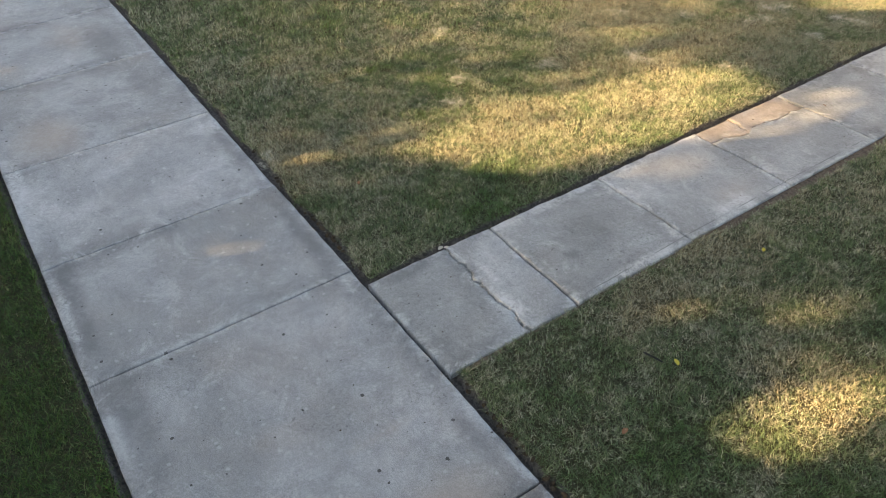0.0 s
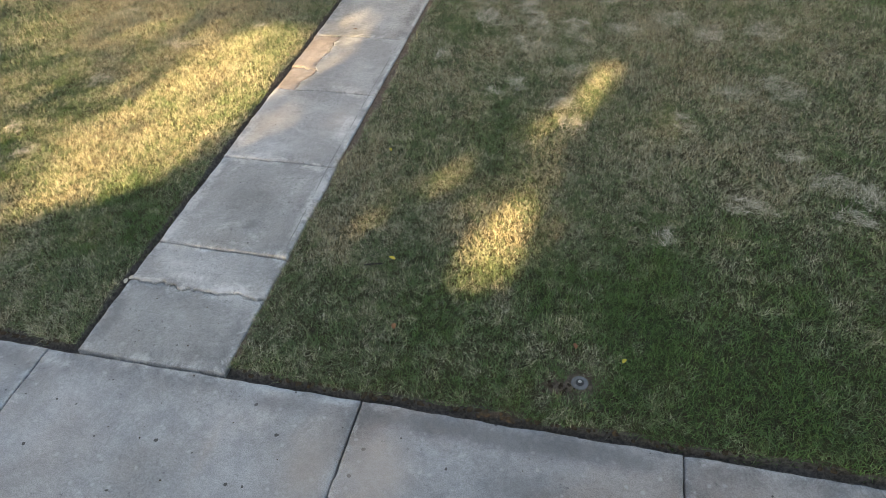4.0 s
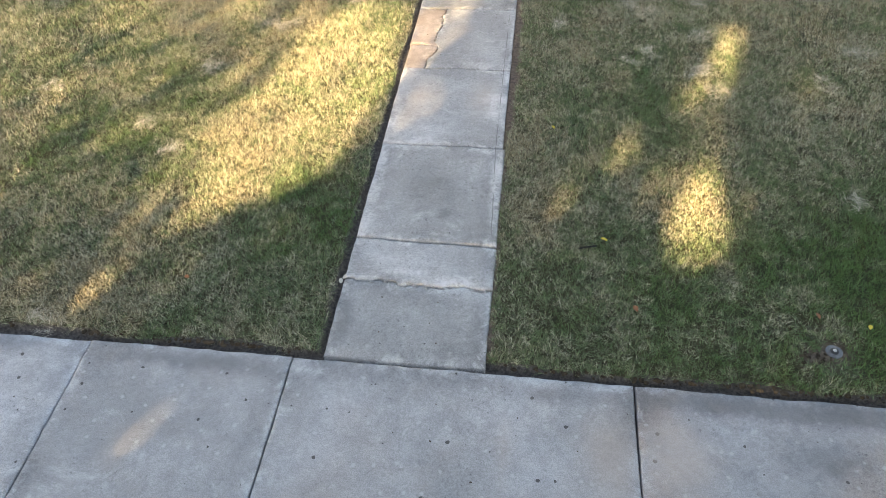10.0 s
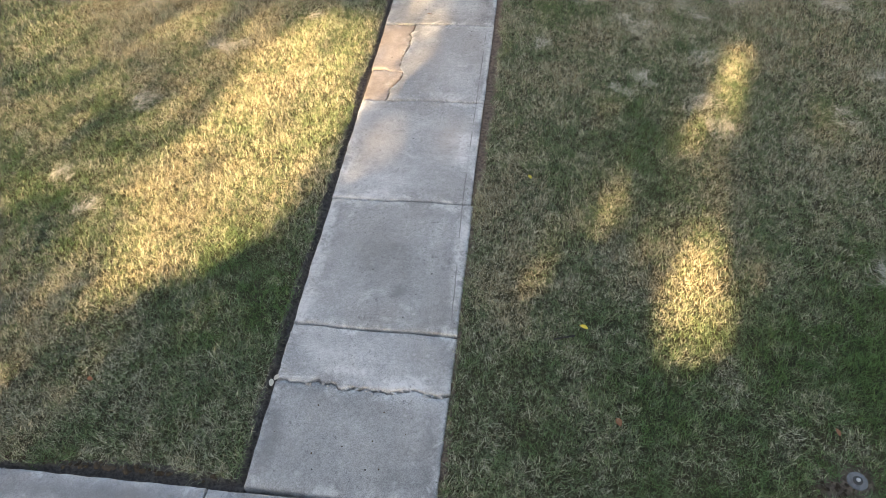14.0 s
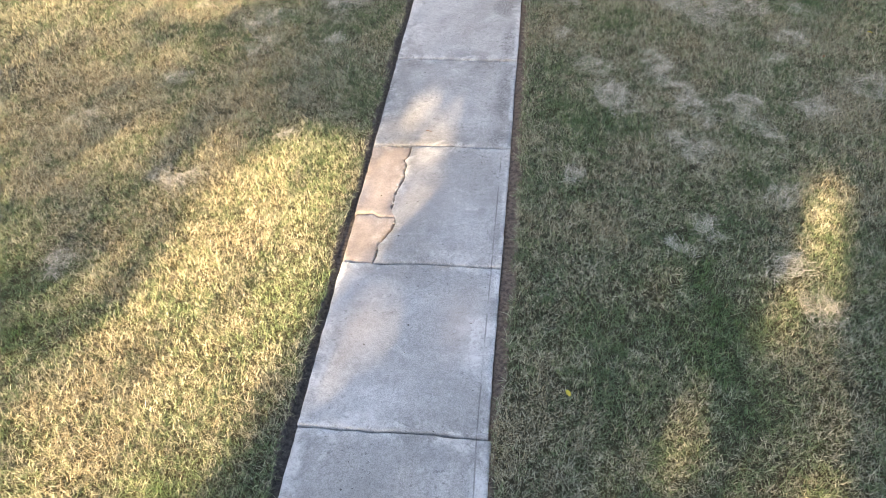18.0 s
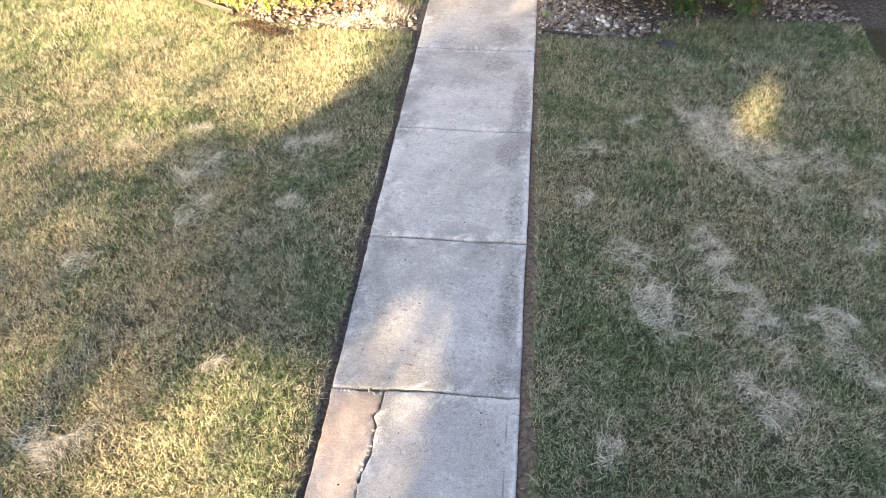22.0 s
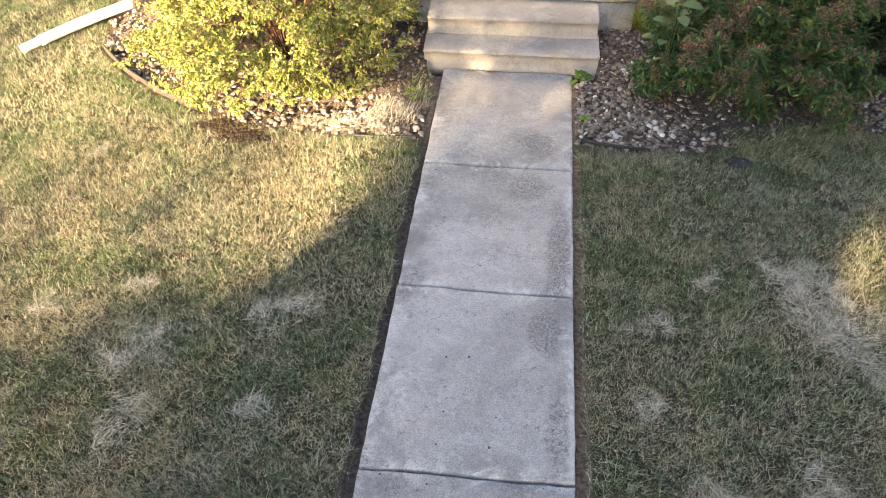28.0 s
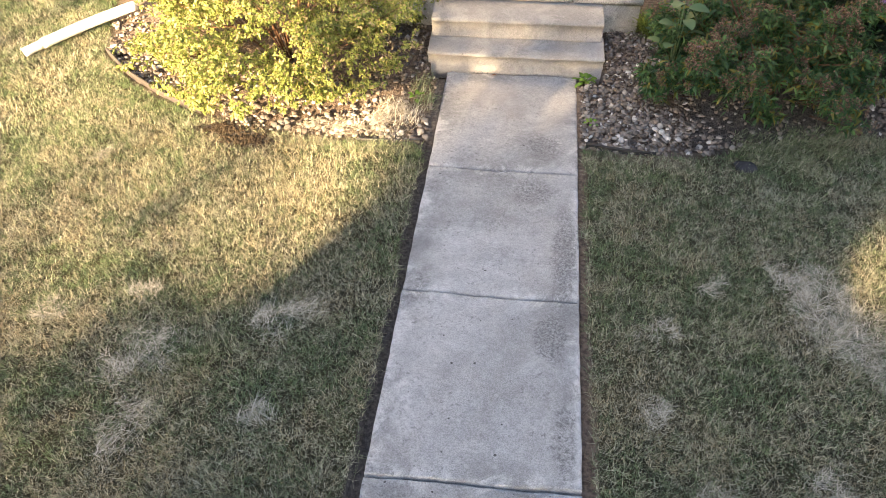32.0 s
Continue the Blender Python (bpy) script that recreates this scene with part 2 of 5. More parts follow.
def grass_material(name, green, olive, straw, dry):
    """Blades of a late-summer lawn: each blade its own mix of green and straw, drier in patches and tufts."""
    m = Mat(name, 0.5, 0.4)
    own, patch, mid, tuft = m.island(), m.noise(0.5, 3.0, 0.55), m.noise(2.6, 5.0, 0.62), m.noise(19.0, 4.0, 0.65)
    colour = m.mix(m.ramp(m.math("ADD", m.math("MULTIPLY", mid, 0.6), m.math("MULTIPLY", tuft, 0.4)), 0.30, 0.68), green, olive)
    amount = m.math("ADD", m.math("MULTIPLY", m.ramp(patch, 0.36, 0.66), 0.16), m.math("ADD", m.math("MULTIPLY", m.ramp(mid, 0.36, 0.68), 0.3), m.math("MULTIPLY", m.ramp(tuft, 0.36, 0.64), 0.45)))
    parched = m.attribute("dryness_and_light")
    colour = m.mix(m.ramp(parched, 0.0, -0.5), colour, tuple(c * k for c, k in zip(green, (0.78, 0.95, 0.68))))
    amount = m.math("ADD", amount, parched)
    straws = m.ramp(m.math("ADD", m.math("MULTIPLY", own, 0.7), m.math("ADD", amount, dry - 0.62)), 0.55, 1.1)
    other = m.math("FRACT", m.math("MULTIPLY", own, 31.7))
    tan = m.math("MULTIPLY", m.ramp(parched, 0.05, 0.45), m.ramp(other, 0.2, 0.8))
    colour = m.mix(straws, colour, m.mix(tan, straw, (straw[0] * 0.80, straw[1] * 0.71, straw[2] * 0.60)))
    tone = m.ramp(m.math("FRACT", m.math("MULTIPLY", own, 17.3)), 0.0, 1.0, 0.44, 1.5)
    colour = m.mix(1.0, colour, m.node("ShaderNodeCombineColor", Red=tone, Green=tone, Blue=tone).outputs[0], "MULTIPLY")
    return m.thin(colour, 0.3)


def plain(name, colour, rough=0.7, spec=0.3, spread=0.25, scale=8.0, bump=0.2, metal=0.0):
    m = Mat(name, rough, spec)
    m.bsdf.inputs["Metallic"].default_value = metal
    a, b = m.noise(scale, 5.0, 0.6), m.noise(scale * 14, 3.0, 0.6)
    shade = m.math("ADD", m.ramp(a, 0.3, 0.7, 1 - spread, 1 + spread * 0.6), m.ramp(b, 0.3, 0.7, -spread * 0.3, spread * 0.3))
    return m.done(m.mix(1.0, colour, m.node("ShaderNodeCombineColor", Red=shade, Green=shade, Blue=shade).outputs[0], "MULTIPLY"), m.bump(m.math("ADD", a, b), bump, 0.005))


def leaf_material(name, a, b, c, share=0.25, rough=0.55):
    """Leaves that differ one from another: two greens and a share of a third tone."""
    m = Mat(name, rough, 0.35)
    own = m.island()
    colour = m.mix(own, a, b)
    colour = m.mix(m.math("LESS_THAN", m.math("FRACT", m.math("MULTIPLY", own, 7.7)), share), colour, c)
    tone = m.ramp(m.math("FRACT", m.math("MULTIPLY", own, 23.1)), 0.0, 1.0, 0.7, 1.3)
    return m.thin(m.mix(1.0, colour, m.node("ShaderNodeCombineColor", Red=tone, Green=tone, Blue=tone).outputs[0], "MULTIPLY"), 0.3)


def gravel_material(name="river_gravel", single=False):
    m = Mat(name, 0.75, 0.35)
    own, fine = m.each() if single else m.island(), m.noise(1.5 if single else 45.0, 5.0, 0.65)
    ramp = m.node("ShaderNodeValToRGB", Fac=own)
    tones = [(0.0, (0.055, 0.048, 0.045)), (0.24, (0.12, 0.10, 0.088)), (0.42, (0.19, 0.148, 0.12)), (0.58, (0.15, 0.146, 0.15)), (0.74, (0.235, 0.195, 0.165)), (0.89, (0.31, 0.29, 0.27)), (0.98, (0.58, 0.565, 0.545))]
    for n, (at, colour) in enumerate(tones):
        e = ramp.color_ramp.elements[n] if n < 2 else ramp.color_ramp.elements.new(at)
        e.position, e.color = at, (*colour, 1)
    colour = m.mix(m.math("MULTIPLY", m.ramp(fine, 0.4, 0.75), 0.4), ramp.outputs[0], (0.30, 0.27, 0.25))
    return m.done(colour, m.bump(fine, 0.3, 0.004))


SOIL = soil_material()
GRASS = grass_material("lawn_grass", (0.122, 0.186, 0.092), (0.22, 0.265, 0.152), (0.428, 0.42, 0.328), 0.5)
# lawn grass again in darker greens: the strip's shade is in the colour
SHADE_TONED_GRASS = grass_material("shade_toned_grass", (0.055, 0.115, 0.032), (0.09, 0.15, 0.05), (0.24, 0.24, 0.14), 0.1)
STRAW = leaf_material("dry_grass", (0.53, 0.505, 0.44), (0.66, 0.63, 0.555), (0.35, 0.31, 0.235), 0.2, 0.85)
GRAVEL = gravel_material()
STONE = gravel_material("river_stone", True)
BARK = plain("bark", (0.12, 0.09, 0.065), 0.95, 0.1, 0.5, 18.0, 0.8)
TWIG = plain("twig_bark", (0.15, 0.085, 0.055), 0.9, 0.1, 0.4, 30.0, 0.4)

# ---- plan ----
WALK_JOINTS = [0.0, 1.131, 2.33, 3.572, 4.81, 6.018, 7.229, 8.419, 9.655]
SIDE_JOINTS = [-16.8, -15.2, -13.5, -11.9, -10.2, -8.4, -6.62, -4.97, -3.2, -1.59, -0.19, 2.035, 3.99, 5.65, 7.4, 9.2, 10.9, 12.6, 14.3, 16.0]
SIDE_NEAR, SIDE_FAR = -0.02, -1.99
BED_LINE = [(-3.5, 11.2), (-2.97, 9.68), (-2.65, 9.36), (-2.21, 9.06), (-1.84, 8.88), (-1.4, 8.72), (-0.54, 8.64), (-0.05, 8.68)]


def waves(x, y, scale, seed):
    """Smooth uneven values of about -1 to 1 over the plan."""
    r, out = np.random.default_rng(seed), 0.0
    for k in range(7):
        a, f, p = r.uniform(0, 2 * math.pi), scale * r.uniform(0.6, 1.9), r.uniform(0, 6.28, 2)
        out = out + np.sin((x * math.cos(a) + y * math.sin(a)) * f + p[0] + 1.3 * np.sin((y * math.cos(a) - x * math.sin(a)) * f * 0.7 + p[1]))
    return out / 3.2


def bed_front(x):
    """Where the planting beds begin, along y."""
    left = np.interp(x, [p[0] for p in BED_LINE], [p[1] for p in BED_LINE])
    right = np.interp(x, [1.07, 1.6, 2.0, 2.3, 2.9, 3.4, 6.0], [8.69, 8.68, 8.71, 8.88, 9.02, 9.1, 9.25])
    return np.where(x < 0.5, left, right)


def trench(x, y):
    """Distance into the lawn from the edge of the bare strip that runs round the paving; below 0 in the strip or on paving."""
    bare_right = np.interp(y, [0.0, 2.4, 3.2, 5.5, 7.0, 8.6], [0.03, 0.025, 0.07, 0.06, 0.045, 0.025])
    rag = 0.014 * waves(x, y, 5.0, 55)
    left, right = -x - 0.05 + rag, x - W - bare_right + rag
    along = np.where(y < 9.7, np.maximum(left, right), 9.0)
    street = np.where(y > -1.0, y - SIDE_NEAR - 0.065 + 1.6 * rag, SIDE_FAR - 0.035 - y)
    return np.minimum(np.where(y > SIDE_NEAR - 0.5, along, 9.0), street)


def ground_height(x, y):
    t = trench(x, y)
    lift = 0.008 * waves(x, y, 1.6, 3) + 0.004 * waves(x, y, 7.0, 4)
    z = np.where(t > 0, -0.012 + lift * np.clip(t * 6, 0, 1), np.where((x > 0.5) & (y > 0.1), -0.022, -0.055))
    on = ((x > 0.02) & (x < W - 0.02) & (y > -0.3) & (y < 9.6)) | ((y < SIDE_NEAR - 0.02) & (y > SIDE_FAR + 0.02))
    z = np.where(on, -0.13, z)
    bed = y - bed_front(x)
    under = (x > -0.14) & (x < 1.26) & (y > 9.5) & (y < 10.4)
    return np.where(under, -0.13, np.where((bed > 0) & ~on, np.clip(bed * 0.075, 0, 0.13) - 0.03, z))


def make_ground():
    def lines(far, near, fine):
        return np.unique(np.round(np.concatenate([far, near, fine]), 4))
    far = np.array([-900.0, -300, -120, -60, -35, -22, -16, -13, 13, 16, 22, 35, 60, 120, 300, 900])
    xs = lines(far, np.arange(-11, 11.01, 0.16), np.concatenate([np.arange(-0.14, 0.05, 0.018), np.arange(W - 0.04, W + 0.2, 0.018)]))
    ys = lines(far, np.arange(-11, 12.01, 0.16), np.concatenate([np.arange(-0.08, 0.13, 0.018), np.arange(-2.1, -1.95, 0.018)]))
    gx, gy = np.meshgrid(xs, ys)
    gz = ground_height(gx, gy)
    v = np.stack([gx.ravel(), gy.ravel(), gz.ravel()], 1)
    i = np.arange(len(xs) * len(ys)).reshape(len(ys), len(xs))
    f = np.stack([i[:-1, :-1], i[:-1, 1:], i[1:, 1:], i[1:, :-1]], -1).reshape(-1, 4)
    mesh = fast_mesh("ground", v, f)
    bare = np.where((trench(gx, gy) < 0.02) | (gy > bed_front(gx) - 0.02), 1.0, 0.0).ravel()
    spots = [(-1.62, 8.67, 0.2), (-1.36, 8.55, 0.17), (3.32, 0.36, 0.13), (2.24, 8.62, 0.1), (3.18, 0.3, 0.06)]
    for x, y, r in spots:
        bare = np.maximum(bare, np.clip(1.6 - np.hypot(v[:, 0] - x, v[:, 1] - y) / r, 0, 1))
    mesh.attributes.new("bare", "FLOAT", "POINT").data.foreach_set("value", bare.astype(np.float32))
    # darker tone: trench and under-shrub shade painted in, plus a patch of dark earth
    dark_shaded = (trench(gx, gy) < 0.02) & ((gx < 0.5) | (gy < 0.1)) | (gy > bed_front(gx)) & (gx > 1.85) | (np.hypot((gx + 1.5) / 0.42, (gy - 8.62) / 0.2) < 1)
    mesh.attributes.new("dark_shaded", "FLOAT", "POINT").data.foreach_set("value", dark_shaded.ravel().astype(np.float32))
    m = Mat("lawn_floor", 1.0, 0.1)
    a, b, c = m.noise(2.5, 5.0), m.noise(38.0, 6.0, 0.7), m.noise(190.0, 4.0, 0.7)
    d = m.noise(95.0, 6.0, 0.75, warp=0.8)
    thatch = m.mix(m.ramp(d, 0.36, 0.64), (0.022, 0.022, 0.013), (0.125, 0.112, 0.075))
    thatch = m.mix(m.math("MULTIPLY", m.ramp(a, 0.4, 0.65), 0.4), thatch, (0.085, 0.09, 0.045))
    soil = m.mix(m.ramp(b, 0.35, 0.65), (0.11, 0.086, 0.074), (0.26, 0.205, 0.17))
    soil = m.mix(m.math("MULTIPLY", m.ramp(c, 0.6, 0.72), 0.6), soil, (0.24, 0.2, 0.15))
    soil = m.mix(m.attribute("dark_shaded"), soil, m.mix(m.ramp(b, 0.35, 0.65), (0.075, 0.069, 0.067), (0.18, 0.163, 0.154)))
    mesh.materials.append(m.done(m.mix(m.attribute("bare"), thatch, soil), m.bump(m.math("ADD", b, c), 0.9, 0.02)))
    tagged(link("ground", mesh), "dark soil and thatch under a patchy front lawn", "ground", kind="structure")


make_ground()


# ---- paving ----
def slab_mesh(x0, x1, y0, y1, gap, seed, thick=0.11, wobble=0.004, lift=0.0, tilt=(0.0, 0.0), pitch=0.045):
    """One cast slab between four edges; each edge is a number or a function of the other coordinate. Rounded worn arrises, slightly uneven top."""
    fn = [e if callable(e) else (lambda s, e=e: np.full_like(s, e)) for e in (x0, x1, y0, y1)]
    ends = [float(np.mean(f(np.linspace(-2, 10, 5)))) for f in fn]
    wide, deep = ends[1] - ends[0], ends[3] - ends[2]

    def steps(length):
        e = np.array([0.0, 0.006, 0.016, 0.05])
        n = max(3, int(length / pitch))
        return np.unique(np.concatenate([e, np.linspace(0.05, length - 0.05, n), length - e])) / length
    u, v = np.meshgrid(steps(wide), steps(deep))
    gx, gy = ends[0] + u * wide, ends[2] + v * deep
    jag = lambda a, b, k: wobble * (0.35 * waves(a, a * 0 + k, 7.0, seed + k) + 0.28 * waves(a, a * 0, 33.0, seed + k + 9) + 0.25 * waves(a, a * 0, 87.0, seed + k + 19))
    left, right = fn[0](gy) + gap + jag(gy, gx, 1), fn[1](gy) - gap + jag(gy, gx, 2)
    x = left + u * (right - left)
    low, high = fn[2](x) + gap + jag(gx, gy, 3), fn[3](x) - gap + jag(gx, gy, 4)
    y = low + v * (high - low)
    edge = np.minimum(np.minimum(u, 1 - u) * wide, np.minimum(v, 1 - v) * deep)
    z = lift - np.interp(edge, [0, 0.006, 0.016, 0.04], [0.011, 0.004, 0.0012, 0.0]) * (1 + 0.7 * waves(gx, gy, 22.0, seed + 20))
    z = z + 0.0025 * waves(gx, gy, 3.0, seed + 30) + 0.0008 * waves(gx, gy, 30.0, seed + 31)
    z = z + (u - 0.5) * tilt[0] + (v - 0.5) * tilt[1]
    n, m = u.shape[1], u.shape[0]
    top = np.stack([x.ravel(), y.ravel(), z.ravel()], 1)
    i = np.arange(n * m).reshape(m, n)
    faces = [np.stack([i[:-1, :-1], i[:-1, 1:], i[1:, 1:], i[1:, :-1]], -1).reshape(-1, 4)]
    rim = np.concatenate([i[0, :-1], i[:-1, -1], i[-1, :0:-1], i[:0:-1, 0]])
    below = top[rim] - (0, 0, thick)
    j = n * m + np.arange(len(rim))
    faces.append(np.stack([rim, j, np.roll(j, -1), np.roll(rim, -1)], -1))
    mesh = fast_mesh("slab", np.concatenate([top, below]), np.concatenate(faces))
    mesh.attributes.new("edge", "FLOAT", "POINT").data.foreach_set("value", np.concatenate([edge.ravel(), np.zeros(len(rim))]).astype(np.float32))
    for kind in STAINS:
        mesh.attributes.new(kind, "FLOAT", "POINT").data.foreach_set("value", np.concatenate([stains(x, y, kind).ravel(), np.zeros(len(rim))]).astype(np.float32))
    return mesh


# stains and painted warm sun on the paving by kind: x, y, reach along x and y, strength
# the tan spots at (-1.08, -0.8) and (0.2, 3.0) paint in sunlight
STAINS = {"sand_and_sun": [(-1.08, -0.8, 0.14, 0.25, 0.5), (1.86, -0.55, 0.22, 0.35, 0.9), (2.26, -0.5, 0.26, 0.3, 1.0), (1.23, -0.6, 0.06, 0.3, 0.6), (-3.6, -1.5, 0.5, 0.35, 0.9), (-6.0, -0.7, 0.4, 0.4, 0.5),
                   (0.2, 3.0, 0.22, 0.55, 0.5), (0.85, 3.1, 0.2, 0.35, 0.7), (0.5, 4.3, 0.25, 0.4, 0.35), (0.4, 9.3, 0.4, 0.3, 0.4)],
          "dark": [(-0.8, -0.12, 0.75, 0.11, 1.0), (-0.35, -0.16, 0.25, 0.1, 0.9), (-2.4, -0.1, 0.8, 0.12, 0.8), (-0.5, -0.6, 0.35, 0.3, 0.4), (3.0, -0.12, 1.3, 0.13, 1.0), (3.1, -0.45, 0.35, 0.2, 0.8), (1.5, -0.15, 0.5, 0.1, 0.7), (-4.1, -0.4, 0.8, 0.3, 0.6), (-5.6, -0.4, 0.7, 0.35, 0.9),
                   (-1.2, -1.85, 1.2, 0.14, 0.9), (0.2, -1.8, 0.7, 0.2, 0.9), (0.5, 1.75, 0.45, 0.5, 0.7), (0.66, 1.46, 0.1, 0.13, 0.9), (0.08, 0.3, 0.1, 0.35, 0.8), (1.0, 0.4, 0.09, 0.3, 0.6), (0.45, 2.7, 0.35, 0.2, 0.4), (0.06, 7.62, 0.11, 0.22, 0.9), (0.12, 7.85, 0.1, 0.12, 0.7), (0.3, 9.3, 0.12, 0.25, 0.5), (0.75, 8.65, 0.25, 0.2, 0.6)],
          "lime": [(0.05, 2.1, 0.06, 0.25, 0.9), (0.05, 1.65, 0.07, 0.5, 1.0), (0.04, 1.2, 0.07, 0.2, 0.8), (1.03, 1.9, 0.06, 0.6, 0.9), (0.8, 0.74, 0.22, 0.09, 1.0), (0.4, 0.8, 0.3, 0.06, 0.7), (0.3, 0.95, 0.3, 0.15, 0.5), (0.9, 2.28, 0.2, 0.08, 0.8), (0.95, 3.0, 0.12, 0.4, 0.8), (0.08, 2.75, 0.06, 0.35, 0.7), (1.045, 4.2, 0.02, 0.6, 1.0), (1.05, 5.4, 0.02, 0.6, 0.9), (1.055, 6.6, 0.018, 0.6, 1.0), (1.055, 7.8, 0.018, 0.6, 0.8),
                   (0.3, 2.4, 0.3, 0.1, 0.6), (0.75, 3.65, 0.3, 0.08, 0.7), (0.15, 6.45, 0.1, 0.35, 0.7), (0.1, 5.3, 0.1, 0.4, 0.6), (-0.1, -0.12, 0.2, 0.06, 0.8), (-0.2, -0.5, 0.05, 0.4, 0.6), (-0.2, -1.3, 0.07, 0.5, 0.6), (-2.9, -0.15, 0.2, 0.25, 0.8), (-1.0, -1.93, 0.8, 0.05, 0.9), (-3.0, -1.9, 0.7, 0.09, 1.0), (0.3, -1.93, 0.4, 0.05, 0.8), (1.9, -0.06, 0.2, 0.04, 0.8)],
          "moss": [(0.97, 7.6, 0.1, 0.6, 0.9), (0.9, 6.95, 0.12, 0.22, 1.0), (0.75, 8.2, 0.22, 0.18, 0.8), (0.98, 6.3, 0.08, 0.3, 0.8), (0.97, 5.5, 0.09, 0.5, 0.7), (0.95, 4.95, 0.12, 0.15, 0.7), (0.5, 7.9, 0.3, 0.25, 0.4), (0.1, 7.3, 0.1, 0.2, 0.6), (0.8, 8.7, 0.25, 0.25, 0.7), (0.12, 5.2, 0.12, 0.3, 0.4)]}


def stains(x, y, kind):
    """How strongly a kind of stain, painted sun included, lies on places of the paving."""
    out = np.zeros_like(x)
    for cx, cy, rx, ry, much in STAINS[kind]:
        out = np.maximum(out, much * np.clip(1.25 - np.hypot((x - cx) / rx, (y - cy) / ry), 0, 1))
    return out


def make_sidewalk():
    walk_ob = tagged(empty("sidewalk"), "grey concrete public sidewalk of broad weathered slabs", "sidewalk", kind="structure")
    for n, (a, b) in enumerate(zip(SIDE_JOINTS, SIDE_JOINTS[1:])):
        mesh = slab_mesh(a, b, SIDE_FAR, SIDE_NEAR, 0.0055, 100 + 40 * n, lift=-0.002 + 0.004 * rng.random(), tilt=(0.004 * rng.normal(), 0.006 * rng.normal()))
        link("slab", mesh, STAINED_CONCRETE if a > 2.0 else CONCRETE, walk_ob, "slab darkened by bluish stains" if a > 2.0 else "")


def crack_y(x):
    return 0.70 - 0.02 * x + 0.012 * np.sin(x * 9.0) + 0.008 * np.sin(x * 23.0 + 1.0) + 0.012 * waves(x, x * 0, 48.0, 33) + 0.008 * waves(x, x * 0, 110.0, 34)


def crack_x(y):
    t = (y - 3.58) / 1.22
    return 0.215 + 0.09 * np.clip(t, 0, 1) + 0.05 * np.exp(-((t - 0.33) / 0.1) ** 2) + 0.012 * np.sin(y * 13.0) + 0.010 * waves(y, y * 0, 30.0, 35) + 0.005 * waves(y, y * 0, 90.0, 36)


def cross_y(x):
    return 4.02 + 0.02 * np.sin(x * 19.0) + 0.008 * np.sin(x * 61.0)


def make_front_walk():
    walk_ob = tagged(empty("front_walk"), "narrow concrete front walk with cracked and stained slabs", "walkway", kind="structure")
    j = WALK_JOINTS
    slants = [0.0, -0.014, 0.01, 0.02, 0.02, 0.015, -0.008, -0.004, 0.015, 0.0]

    def joint(k):
        return lambda x: j[k] + slants[k] * (x / W - 0.5) + 0.004 * np.sin(x * 8 + k)
    make = lambda mesh, mat=WALK_CONCRETE, label="": link("slab", mesh, mat, walk_ob, label)
    make(slab_mesh(0.0, W + 0.02, joint(0), crack_y, 0.006, 900, lift=-0.004, pitch=0.018))
    make(slab_mesh(0.0, W + 0.025, crack_y, joint(1), 0.006, 940, wobble=0.007, lift=0.002, tilt=(0, -0.006), pitch=0.018))
    for k in range(1, len(j) - 1):
        if k == 3:
            continue
        make(slab_mesh(0.0, W + (0.02 if k == 1 else 0.0), joint(k), joint(k + 1), 0.0065, 1000 + 40 * k, lift=0.003 * rng.normal(), tilt=(0.004 * rng.normal(), 0.005 * rng.normal()), wobble=0.005))
    make(slab_mesh(crack_x, W, joint(3), joint(4), 0.004, 1400, lift=0.001, wobble=0.006, tilt=(0, -0.008), pitch=0.018))
    make(slab_mesh(0.0, crack_x, joint(3), cross_y, 0.005, 1440, lift=-0.012, wobble=0.007, tilt=(0.006, 0), pitch=0.018), BROWN_CONCRETE, "broken brownish corner of slab")
    make(slab_mesh(0.0, crack_x, cross_y, joint(4), 0.005, 1480, lift=-0.008, wobble=0.007, tilt=(-0.004, -0.012), pitch=0.018), BROWN_CONCRETE, "sunken brownish strip of broken slab")


make_sidewalk()
make_front_walk()


# ---- steps and porch ----
def sweep(profile, x0, x1, segments, seed, wear=0.003):
    """A closed (y, z) profile swept along x, with worn edges and closed ends."""
    p = np.array(profile, float)
    xs = np.linspace(x0, x1, segments + 1)
    xs = np.concatenate([[x0], [x0 + 0.006], xs[1:-1], [x1 - 0.006], [x1]])
    v = []
    mid = p.mean(0)
    for k, x in enumerate(xs):
        q = p if 0 < k < len(xs) - 1 else mid + (p - mid) * np.array([0.985, 0.975])
        wob = wear * np.stack([waves(q[:, 0] * 5 + x, q[:, 1] * 5, 6.0, seed), waves(q[:, 0] * 5, q[:, 1] * 5 + x, 6.0, seed + 1)], 1)
        v.append(np.column_stack([np.full(len(p), x), q + wob]))
    n = len(p)
    bm = bmesh.new()
    rows = [[bm.verts.new(tuple(c)) for c in ring] for ring in v]
    for a, b in zip(rows, rows[1:]):
        for k in range(n):
            bm.faces.new((a[k], a[(k + 1) % n], b[(k + 1) % n], b[k]))
    bm.faces.new(rows[0][::-1]), bm.faces.new(rows[-1])
    bmesh.ops.recalc_face_normals(bm, faces=bm.faces)
    return bm


